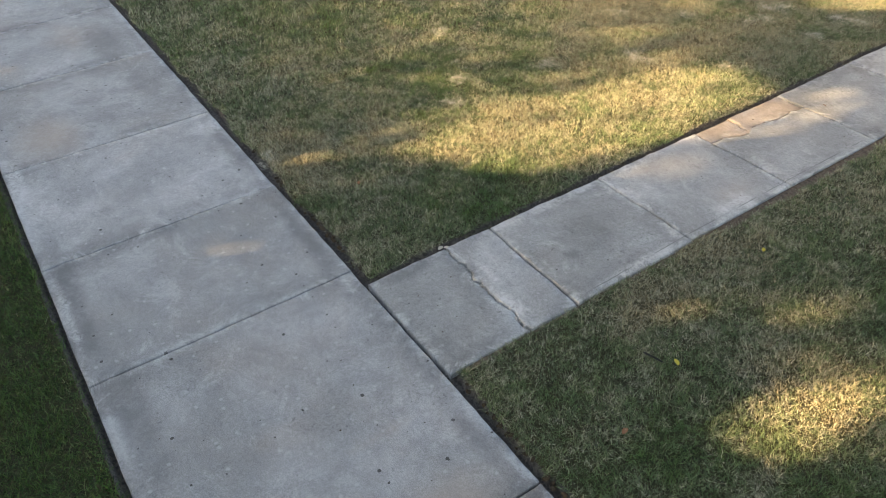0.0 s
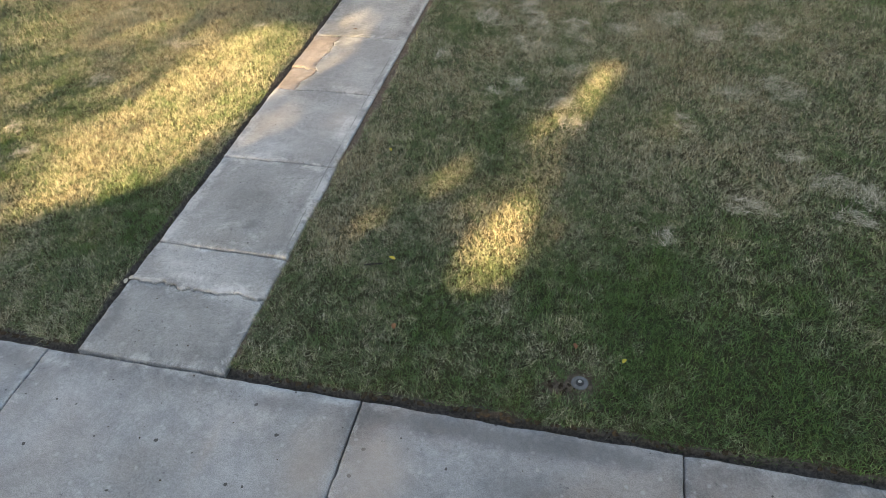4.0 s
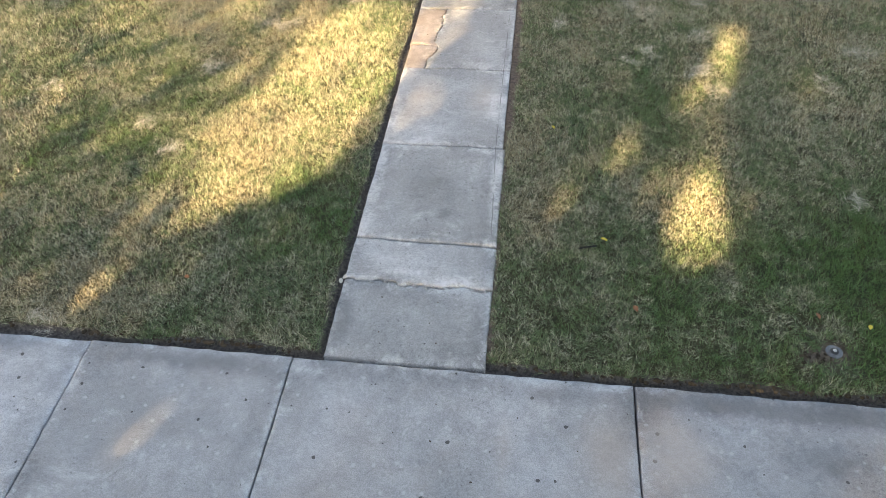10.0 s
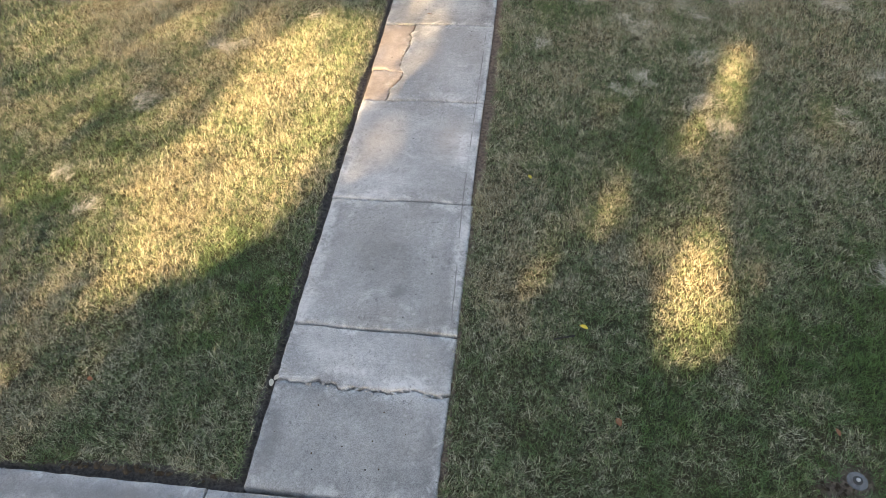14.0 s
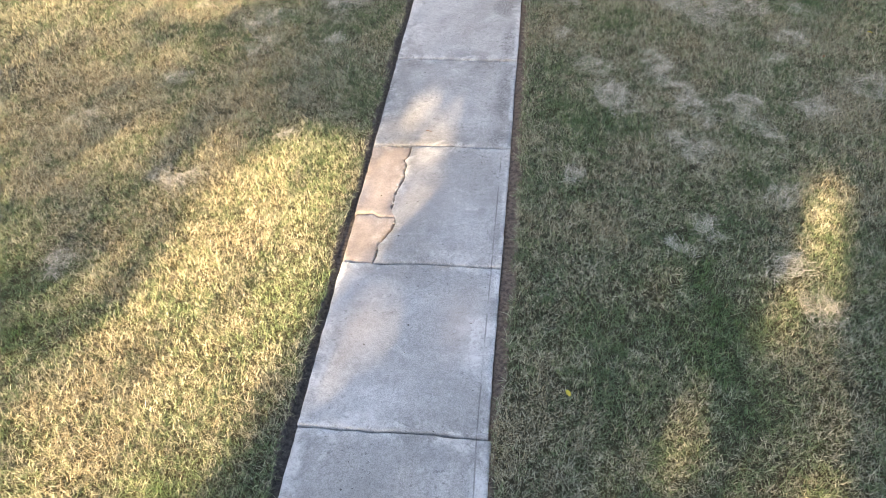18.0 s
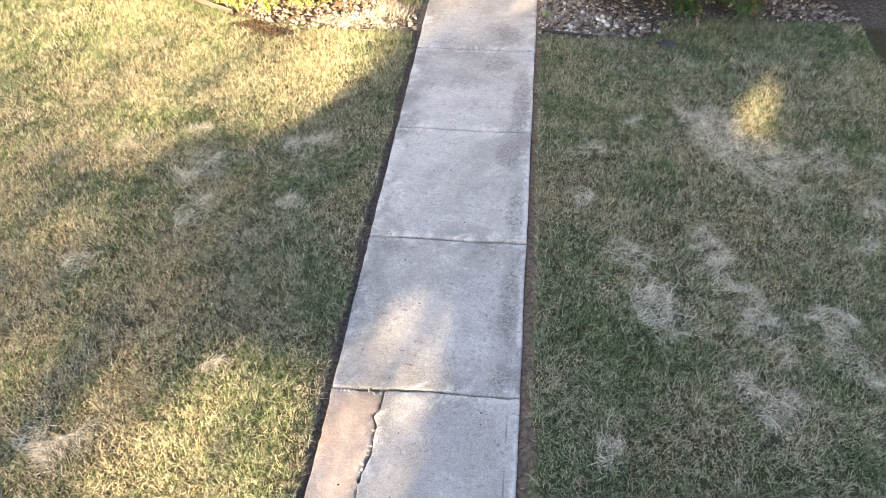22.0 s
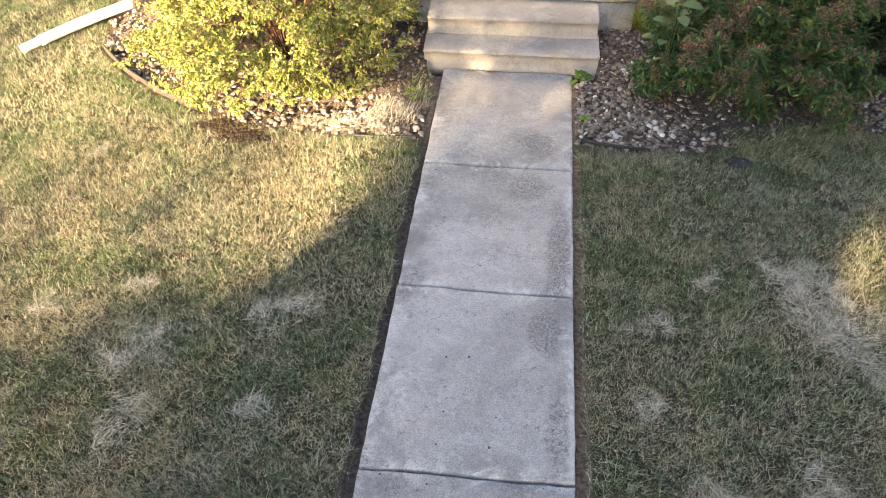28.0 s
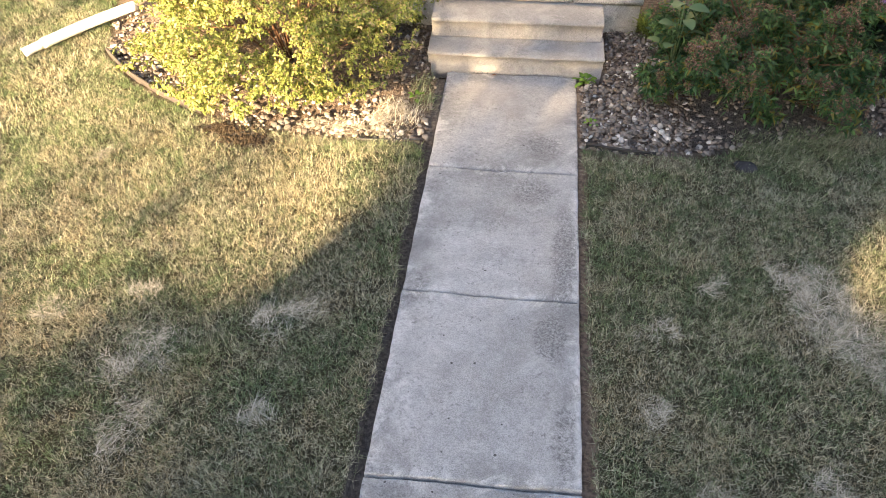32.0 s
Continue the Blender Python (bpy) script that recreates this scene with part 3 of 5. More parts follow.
def box(bm, x0, x1, y0, y1, z0, z1, bevel=0.0):
    made = bmesh.ops.create_cube(bm, size=1.0)["verts"]
    for v in made:
        v.co = ((x0 + x1) / 2 + v.co.x * (x1 - x0), (y0 + y1) / 2 + v.co.y * (y1 - y0), (z0 + z1) / 2 + v.co.z * (z1 - z0))
    if bevel:
        edges = list({e for v in made for e in v.link_edges})
        bmesh.ops.bevel(bm, geom=edges, offset=bevel, segments=2, affect="EDGES")
    return bm


def make_steps():
    steps = tagged(empty("concrete_steps", -0.16, 9.662, 0), "two pale precast concrete steps with hollowed risers", "steps")
    steps.rotation_euler, steps.scale = (0, 0, radians(0.8)), (1.0, 1.0, 1.2)
    low = [(0.0, -0.06), (0.008, 0.0), (0.03, 0.025), (0.04, 0.055), (0.033, 0.085), (0.012, 0.108), (-0.008, 0.118), (-0.012, 0.128), (-0.004, 0.136), (0.02, 0.140), (0.12, 0.144), (0.215, 0.148), (0.235, 0.153), (0.30, 0.153), (0.30, -0.06)]
    high = [(0.228, 0.154), (0.238, 0.165), (0.258, 0.185), (0.264, 0.21), (0.254, 0.24), (0.234, 0.258), (0.222, 0.268), (0.220, 0.277), (0.228, 0.285), (0.25, 0.289), (0.40, 0.293), (0.58, 0.297), (0.58, 0.10), (0.302, 0.10), (0.302, 0.154)]
    part("step", sweep(low, 0.0, 1.43, 28, 51), STEP_CONCRETE, steps)
    part("step", sweep(high, 0.012, 1.415, 28, 61), STEP_CONCRETE, steps)


def make_porch():
    porch = tagged(empty("porch", 0, 10.24, 0), "low grey concrete porch edged with coping blocks", "porch", kind="structure")
    part("porch_base", box(bmesh.new(), -0.9, 1.56, 0.0, 1.5, -0.1, 0.343, 0.012), PORCH_CONCRETE, porch)
    for k, (a, b) in enumerate(zip((-0.92, -0.10, 0.19, 1.0), (-0.11, 0.18, 0.99, 1.58))):
        part("coping", box(bmesh.new(), a + 0.003, b - 0.003, -0.02 + 0.003 * k, 0.38, 0.347, 0.403 + 0.001 * k, 0.008), PORCH_CONCRETE, porch)
    part("porch_floor", box(bmesh.new(), -0.9, 1.56, 0.384, 1.5, 0.345, 0.393), PORCH_CONCRETE, porch)
    wall = box(bmesh.new(), -9.0, 9.0, 11.8, 12.0, -0.1, 3.0)
    tagged(part("wall_north", wall, plain("siding", (0.45, 0.44, 0.42), 0.8, 0.3, 0.1), smooth=False), "plain pale house wall behind the beds", "wall", kind="structure")


make_steps()
make_porch()


# ---- lawn ----
def blades(x, y, length, width, lean, z=None, flat=0.0, comb=True):
    """Bent, tapered grass blades at the given roots."""
    n = len(x)
    turn, face = rng.uniform(0, 2 * math.pi, n), rng.uniform(0, 2 * math.pi, n)
    turn = 2.4 * waves(x, y, 2.6, 66) + 1.6 * waves(x, y, 11.0, 67) + 0.9 * rng.normal(size=n) if comb else turn
    z = ground_height(x, y) - 0.004 if z is None else z
    out = np.stack([np.cos(turn), np.sin(turn)], 1)
    side = np.stack([np.cos(face), np.sin(face), np.zeros(n)], 1) * (width / 2)[:, None]
    root = np.stack([x, y, z], 1)
    rise = np.cos(lean) * (1 - flat)
    mid = root + np.column_stack([out * (np.sin(lean) * length * 0.42)[:, None], rise * length * 0.55])
    tip = root + np.column_stack([out * (np.sin(lean) * length)[:, None], rise * length * 0.82])
    v = np.stack([root - side, root + side, mid - side * 0.85, mid + side * 0.85, tip], 1).reshape(-1, 3)
    f = (np.arange(n)[:, None, None] * 5 + np.array([[0, 1, 3], [0, 3, 2], [2, 3, 4]])).reshape(-1, 3)
    return v, f


def spears(x, y, length, width, lean):
    """Short straight blades, one triangle each."""
    n = len(x)
    turn, face = rng.uniform(0, 2 * math.pi, n), rng.uniform(0, 2 * math.pi, n)
    root = np.stack([x, y, ground_height(x, y) - 0.004], 1)
    side = np.stack([np.cos(face), np.sin(face), np.zeros(n)], 1) * (width / 2)[:, None]
    tip = root + np.column_stack([np.cos(turn) * np.sin(lean) * length, np.sin(turn) * np.sin(lean) * length, np.cos(lean) * length])
    return np.stack([root - side, root + side, tip], 1).reshape(-1, 3), np.arange(3 * n).reshape(-1, 3)


def patchy(x, y, cell, seed):
    """Uneven values of 0 to 1 over the plan, with no direction of their own."""
    table = np.random.default_rng(seed).random((256, 256))
    u, v = x / cell + 500.0, y / cell + 500.0
    i, j = np.floor(u).astype(int), np.floor(v).astype(int)
    a, b = u - i, v - j
    a, b = a * a * (3 - 2 * a), b * b * (3 - 2 * b)
    at = lambda p, q: table[p % 256, q % 256]
    return (at(i, j) * (1 - a) + at(i + 1, j) * a) * (1 - b) + (at(i, j + 1) * (1 - a) + at(i + 1, j + 1) * a) * b


def lawn_ok(x, y):
    ragged = 0.012 * waves(x, y, 14.0, 71) + 0.008 * waves(x, y, 40.0, 72)
    ok = (trench(x, y) + ragged > 0) & (y < bed_front(x) + ragged * 2 - np.where((x < -1.75) & (x > -3.0), 0.055, 0.0))
    for cx, cy, rx, ry in ((-1.62, 8.69, 0.2, 0.08), (-1.38, 8.58, 0.2, 0.10), (3.36, 0.385, 0.095, 0.085), (3.23, 0.32, 0.1, 0.05), (2.24, 8.62, 0.09, 0.06)):
        ok &= ((x - cx) / rx) ** 2 + ((y - cy) / ry) ** 2 + 6 * ragged > 1
    return ok


def dryness_and_light(x, y):
    """Where the lawn is lush (below 0) or parched (above 0), with some light and shade painted in."""
    out = np.zeros_like(x)
    # east corner lushness also paints in shade; (2.67, 1.7) brightens a sun patch
    for cx, cy, rx, ry, much in ((3.7, 0.4, 2.0, 0.95, -0.3), (2.67, 1.7, 0.32, 0.6, 0.2), (4.7, 1.7, 1.5, 1.4, -0.15), (-0.5, 1.35, 0.5, 0.58, -0.42), (-0.85, 3.2, 0.85, 1.8, 0.28), (-2.1, 6.2, 2.2, 2.3, 0.28), (3.2, 6.2, 2.3, 2.2, 0.18), (-1.6, 8.1, 1.6, 0.7, 0.16), (-3.0, 9.0, 1.3, 1.2, 0.12), (1.3, 2.2, 0.28, 0.8, 0.4),
                                 (1.3, 6.5, 0.3, 1.8, 0.2), (-1.3, 2.4, 0.5, 0.6, 0.2), (-1.9, 0.25, 0.9, 0.25, 0.35), (1.9, 8.3, 0.9, 0.5, 0.02), (-0.35, 7.2, 0.3, 1.1, 0.05), (4.3, 4.5, 1.9, 2.0, 0.22), (-0.95, 1.55, 0.2, 0.15, 0.5), (1.45, 1.5, 0.35, 0.5, 0.35), (-3.0, 3.5, 1.6, 2.0, 0.1), (2.4, 3.0, 0.25, 0.5, -0.25)):
        d = np.hypot((x - cx) / rx, (y - cy) / ry)
        out = out + much * np.clip(1.35 - d, 0, 1)
    return out + 0.08 * waves(x, y, 1.5, 85)


def turf(name, parts, material, label):
    """One mesh of grass out of (corners, faces, dryness for each corner)."""
    start = np.cumsum([0] + [len(p[0]) for p in parts])
    mesh = fast_mesh(name, np.concatenate([p[0] for p in parts]), np.concatenate([p[1] + k for p, k in zip(parts, start)]))
    mesh.attributes.new("dryness_and_light", "FLOAT", "POINT").data.foreach_set("value", np.concatenate([p[2] for p in parts]).astype(np.float32))
    tagged(link(name, mesh, material), label, "lawn", kind="stuff")


def make_lawn(name, areas, material, label, long=1.0, strands=300):
    """Turf over rectangles (x0, x1, y0, y1, blades for each square metre, coarseness): dense short blades in small tufts, with dead strands lying across."""
    parts = []
    for x0, x1, y0, y1, per_m2, coarse in areas:
        n = int((x1 - x0) * (y1 - y0) * per_m2 * 1.3)
        x, y = rng.uniform(x0, x1, n), rng.uniform(y0, y1, n)
        tuft, thin = patchy(x, y, 0.035, 80), patchy(x, y, 0.16, 81)
        keep = lawn_ok(x, y) & (rng.random(n) < 0.2 + 0.75 * tuft + 0.35 * thin)
        x, y, tuft, thin = x[keep], y[keep], tuft[keep], thin[keep]
        n = len(x)
        width = rng.uniform(0.0028, 0.0052, n) * coarse
        length = long * coarse**0.5 * (0.026 + 0.03 * rng.random(n)) * (0.65 + 0.45 * tuft + 0.35 * patchy(x, y, 0.4, 82))
        lean = np.clip(rng.normal(0.93, 0.36, n), 0.05, 1.42)
        dry = dryness_and_light(x, y) + 0.5 * (patchy(x, y, 0.07, 83) - 0.5) + 0.34 * (patchy(x, y, 0.23, 84) - 0.5) + 0.4 * (patchy(x, y, 0.6, 87) - 0.5)
        bent = rng.random(n) < 0.12
        v, f = blades(x[bent], y[bent], length[bent] * 1.5, width[bent] * 0.8, lean[bent] + 0.15, comb=False)
        parts.append((v, f, np.repeat(dry[bent], 5)))
        v, f = spears(x[~bent], y[~bent], length[~bent], width[~bent] * 1.25, lean[~bent])
        parts.append((v, f, np.repeat(dry[~bent], 3)))
        n = int((x1 - x0) * (y1 - y0) * strands)
        x, y = rng.uniform(x0, x1, n), rng.uniform(y0, y1, n)
        keep = lawn_ok(x, y) & (rng.random(n) < 0.3 + 0.2 * np.clip(y - 2.5, -1, 2.5) + 1.3 * dryness_and_light(x, y) + 0.9 * (patchy(x, y, 0.3, 86) - 0.4))
        x, y = x[keep], y[keep]
        n = len(x)
        v, f = blades(x, y, rng.uniform(0.05, 0.12, n), rng.uniform(0.0018, 0.003, n) * coarse, np.clip(rng.normal(1.3, 0.2, n), 0.6, 1.5), ground_height(x, y) + rng.uniform(0.008, 0.034, n), 0.3, False)
        parts.append((v, f, rng.uniform(0.3, 1.2, n).repeat(5)))
    turf(name, parts, material, label)


make_lawn("lawn_west", [(-3.0, -0.04, 0.0, 8.9, 21500, 1.03), (-4.5, -3.0, 0.0, 11.2, 11000, 1.35), (-7.7, -4.5, 0.0, 5.6, 6000, 1.8), (-3.0, -1.7, 8.9, 9.8, 23000, 1.0)], GRASS, "short patchy green and straw-yellow grass")
make_lawn("lawn_east", [(1.08, 4.0, 0.0, 9.1, 21500, 1.03), (4.0, 5.5, 0.0, 8.4, 12000, 1.3), (5.5, 7.4, 0.0, 8.0, 7000, 1.7)], GRASS, "short dull green grass with dry patches")
make_lawn("grass_strip", [(-4.0, 1.2, -3.2, -2.0, 11000, 1.4)], SHADE_TONED_GRASS, "dense grass strip beyond the sidewalk, coloured dark green for its shade", 1.0, 60)


# ---- street trees that shade the garden ----
ACROSS = Vector((math.cos(radians(SUN_TURN)), -math.sin(radians(SUN_TURN)), 0))
ALONG = Vector((math.sin(radians(SUN_TURN)), math.cos(radians(SUN_TURN)), 0))
# openings in the crowns, by the outline on the ground that the sun reaches through them, and how open they are
OPENINGS = [([(-1.45, 0.95), (-1.58, 1.7), (-1.6, 2.5), (-1.43, 3.3), (-1.2, 4.25), (-0.92, 4.95), (-0.3, 5.0), (-0.04, 4.8), (0.02, 3.2), (-0.1, 2.5), (-0.38, 1.88), (-0.85, 1.42)], 0.84),
            ([(-2.15, 1.0), (-2.3, 2.6), (-1.9, 4.3), (-1.4, 5.3), (-0.5, 5.2), (-0.5, 1.6), (-1.2, 1.1)], 0.36),
            ([(-0.06, 4.86), (0.1, 5.2), (0.33, 5.62), (0.56, 5.6), (0.63, 4.85), (0.55, 4.72), (0.0, 4.72)], 0.34),
            ([(-0.1, 4.8), (0.62, 4.8), (0.5, 4.2), (0.36, 3.75), (0.27, 3.55), (-0.1, 3.5)], 0.2),
            ([(-1.88, 0.4), (-1.95, 0.6), (-1.5, 1.2), (-1.2, 1.3), (-1.35, 1.0)], 0.25),
            ([(-2.45, 0.15), (-2.3, 0.35), (-1.95, 0.5), (-1.7, 0.2)], 0.10),
            ([(0.0, 3.5), (0.3, 3.7), (0.5, 3.2), (0.2, 2.45), (0.0, 2.4)], 0.05),
            ([(2.48, 2.2), (2.88, 2.2), (2.86, 1.8), (2.84, 1.17), (2.6, 1.12), (2.33, 1.15), (2.4, 1.6)], 1.0),
            ([(2.2, 1.5), (2.3, 2.3), (3.1, 2.2), (3.15, 1.3)], 0.05),
            ([(2.58, 3.2), (3.02, 3.2), (2.93, 2.2), (2.52, 2.2)], 0.09),
            ([(2.52, 3.4), (2.95, 3.9), (3.26, 3.6), (2.95, 3.05)], 0.2),
            ([(3.14, 4.72), (3.46, 4.68), (3.38, 3.88), (3.15, 3.35), (3.03, 3.95)], 0.55),
            ([(1.85, 2.88), (2.26, 2.88), (2.18, 2.2), (1.74, 2.1)], 0.15),
            ([(1.35, 2.0), (1.75, 2.1), (1.65, 1.55), (1.22, 1.35)], 0.18),
            ([(2.74, 7.96), (3.05, 7.96), (2.99, 7.4), (2.83, 7.2), (2.66, 7.5)], 0.48),
            ([(3.8, 4.0), (4.15, 4.0), (4.1, 3.3), (3.8, 3.3)], 0.07)]


def within(x, y, outline):
    """Distance inside a closed outline; below 0 outside of it."""
    far, odd = np.full_like(x, 99.0), np.zeros(x.shape, bool)
    for (ax, ay), (bx, by) in zip(outline, outline[1:] + outline[:1]):
        t = np.clip(((x - ax) * (bx - ax) + (y - ay) * (by - ay)) / ((bx - ax) ** 2 + (by - ay) ** 2), 0, 1)
        far = np.minimum(far, np.hypot(x - ax - t * (bx - ax), y - ay - t * (by - ay)))
        odd ^= ((ay > y) != (by > y)) & (x < ax + (bx - ax) * (y - ay) / (by - ay if by != ay else 1e-9))
    return np.where(odd, far, -far)


def openness(x, y):
    """How much of the sun comes through the crowns to a place on the ground."""
    out = np.full_like(x, 0.0008)
    for outline, much in OPENINGS:
        soft = 0.22 if outline is OPENINGS[0][0] else 0.5 if outline is OPENINGS[1][0] else 0.12
        out = np.maximum(out, much * np.clip((within(x, y, outline) + 0.02) / soft, 0, 1))
    past = 0.8 * (y - np.interp(x, [-6.0, -2.6, -1.4, -0.89, -0.64, -0.09, 0.3], [5.0, 6.65, 7.05, 7.15, 7.55, 8.4, 8.9])) + 0.05 * waves(x, y, 2.0, 90)
    west = np.clip((past + 0.12) / 0.3, 0, 1) * np.clip((1.25 - x + 0.15 * waves(x, y, 3.0, 91)) / 0.25, 0, 1)
    bright = np.interp(x, [-3.0, -1.7, -0.9, -0.5, -0.15], [0.6, 0.66, 0.86, 1.0, 0.1]) * np.interp(past, [0.0, 1.0, 2.0], [0.68, 1.0, 1.75])
    bright = np.where(x > -0.15, np.interp(x, [-0.15, 0.3, 0.65, 1.3], [0.11, 0.12, 0.06, 0.03]), bright)
    bright = np.where((y < 9.75) & (x > 0.05) & (x < 0.6), 0.22, bright)
    out = np.maximum(out, west * bright * (0.55 + 0.75 * patchy(x * 1.7 - y * 0.7, y * 0.5, 0.7, 92)))
    behind = np.clip(1.6 - np.hypot((x + 0.25) / 0.42, (y - 11.2) / 0.9), 0, 1)      # crown kept leafier here, added to shade the shrub's east side
    out = out * (1 - 0.3 * behind)
    haze = np.clip((-0.9 - x) / 1.0, 0, 1) * np.clip((y - 0.3) / 2.5, 0, 1) * np.interp(y, [4.2, 5.6], [1.0, 0.9])
    return np.clip(np.maximum(out, 0.22 * haze + 0.025 * haze * waves(x * 1.7 - y * 0.7, y * 0.3, 2.2, 93)), 0.0008, 1.0)


def limb(bm, points, radii, sides=8):
    rings = []
    for k, (p, r) in enumerate(zip(points, radii)):
        way = (Vector(points[min(k + 1, len(points) - 1)]) - Vector(points[max(k - 1, 0)])).normalized()
        turn = way.to_track_quat("Z", "Y").to_matrix()
        rings.append([bm.verts.new(Vector(p) + turn @ Vector((r * math.cos(a), r * math.sin(a), 0))) for a in np.linspace(0, 2 * math.pi, sides, endpoint=False)])
    for a, b in zip(rings, rings[1:]):
        for k in range(sides):
            bm.faces.new((a[k], a[(k + 1) % sides], b[(k + 1) % sides], b[k]))
    bm.faces.new(rings[0][::-1]), bm.faces.new(rings[-1])


def make_tree(at, seed, leaf, leaves, size):
    r = np.random.default_rng(seed)
    tree = tagged(empty("street_tree", at.x, at.y, 0), "tall leafy street tree out of view, with a broad uneven crown", "tree", "street trees")
    bm = bmesh.new()
    limb(bm, [(0, 0, -0.1), (0.03, 0, 0.3), (0.08, 0.05, 1.6), (0.0, 0.1, 4.0), (0.1, 0.0, 7.5), (0.0, 0.1, 11.6)], [0.34, 0.25, 0.2, 0.17, 0.11, 0.03], 12)
    part("trunk", bm, BARK, tree)
    for k in range(7):
        a, z = k * 2.4 + r.uniform(-0.3, 0.3), 3.0 + 1.05 * k
        reach = r.uniform(2.0, 3.0) * (1 - 0.07 * k)
        bm = bmesh.new()
        limb(bm, [(0, 0, z), (math.cos(a) * reach * 0.4, math.sin(a) * reach * 0.4, z + 0.7), (math.cos(a) * reach, math.sin(a) * reach, z + 1.5)], [0.09, 0.06, 0.015], 7)
        part("limb", bm, BARK, tree)
    p = leaves
    n = len(p)
    a, b = r.normal(size=(n, 3)), r.normal(size=(n, 3))
    a /= np.linalg.norm(a, axis=1)[:, None]
    b -= a * (a * b).sum(1)[:, None]
    b /= np.linalg.norm(b, axis=1)[:, None]
    a, b = a * (size * r.uniform(0.10, 0.16, n))[:, None], b * (size * r.uniform(0.075, 0.115, n))[:, None]
    v = np.stack([p - a, p + b, p + a, p - b], 1).reshape(-1, 3) - (at.x, at.y, 0)
    link("crown", fast_mesh("crown", v, np.arange(4 * n).reshape(-1, 4)), leaf, tree)


def crown_points(at, seed, n=46000):
    r = np.random.default_rng(seed)
    q = r.normal(size=(n, 3))
    q = q / np.linalg.norm(q, axis=1)[:, None] * r.random(n)[:, None] ** 0.36
    return q * (5.2, 3.8, 5.0) + (at.x, at.y, 8.0)


def sun_spot(p):
    """Where the shadow of a point falls."""
    return p[:, :2] + np.array(SUN_WAY[:2]) / -SUN_WAY.z * p[:, 2:3]


TREE_LEAF = leaf_material("street_tree_leaf", (0.05, 0.085, 0.02), (0.08, 0.12, 0.03), (0.12, 0.13, 0.03))
middle = Vector((0.4, 3.0, 0)) - ALONG * (8.0 / math.tan(radians(SUN_ELEV)))
places = [middle + ACROSS * s + ALONG * (0.5 * (-1) ** n) for n, s in enumerate((-11.0, -6.6, 1.2, 4.6, 9.2))] + [middle + ACROSS * -6.3 - ALONG * 5.0]
crowns = [crown_points(at, 300 + n) for n, at in enumerate(places)]
spots = [sun_spot(p) for p in crowns]
# leaf layers over each place on the ground, thinned where the crowns are open
grid = (np.arange(-30, 31, 0.75), np.arange(-30, 31, 0.75))
layers = np.histogram2d(*np.concatenate(spots).T, bins=grid)[0] * 0.0125 / math.sin(radians(SUN_ELEV)) / 0.75**2
for n, (at, p, g) in enumerate(zip(places, crowns, spots)):
    cell = np.clip(((g + 30) / 0.75).astype(int), 0, len(grid[0]) - 2)
    thick = np.maximum(layers[cell[:, 0], cell[:, 1]], 0.1)
    need = -np.log(openness(g[:, 0], g[:, 1])) / thick
    rim = np.min([np.abs(within(g[:, 0], g[:, 1], outline)) for outline, much in OPENINGS if much > 0.4], axis=0)
    size = np.where(need < 0.24, 0.47, np.where((need < 0.55) | (rim < 0.3), 0.62, 1.0))          # sprays of small leaves where the crown is half open and round its gaps
    keep = np.random.default_rng(40 + n).random(len(p)) < need / size**2
    make_tree(at, 300 + n, TREE_LEAF, p[keep], size[keep])
# one more tree, unseen and added further east beside the sidewalk: it takes the sky's light from the lawn's east side
east = Vector((8.0, -3.4, 0))
p = crown_points(east, 330, 12000)
make_tree(east, 330, TREE_LEAF, p, np.full(len(p), 1.3))

# ---- planting beds ----
def pebble(base, s, r):
    """A rounded stone with a few broken faces."""
    q = base * (1 + 0.14 * np.sin(base @ r.normal(size=3) * 2.2 + r.uniform(0, 6))[:, None])
    for _ in range(5):
        d = r.normal(size=3)
        d /= np.linalg.norm(d)
        q = q - np.maximum(q @ d - r.uniform(0.55, 0.85), 0)[:, None] * d
    return q * (s * r.uniform(0.85, 1.25), s * r.uniform(0.7, 1.05), s * r.uniform(0.45, 0.75))


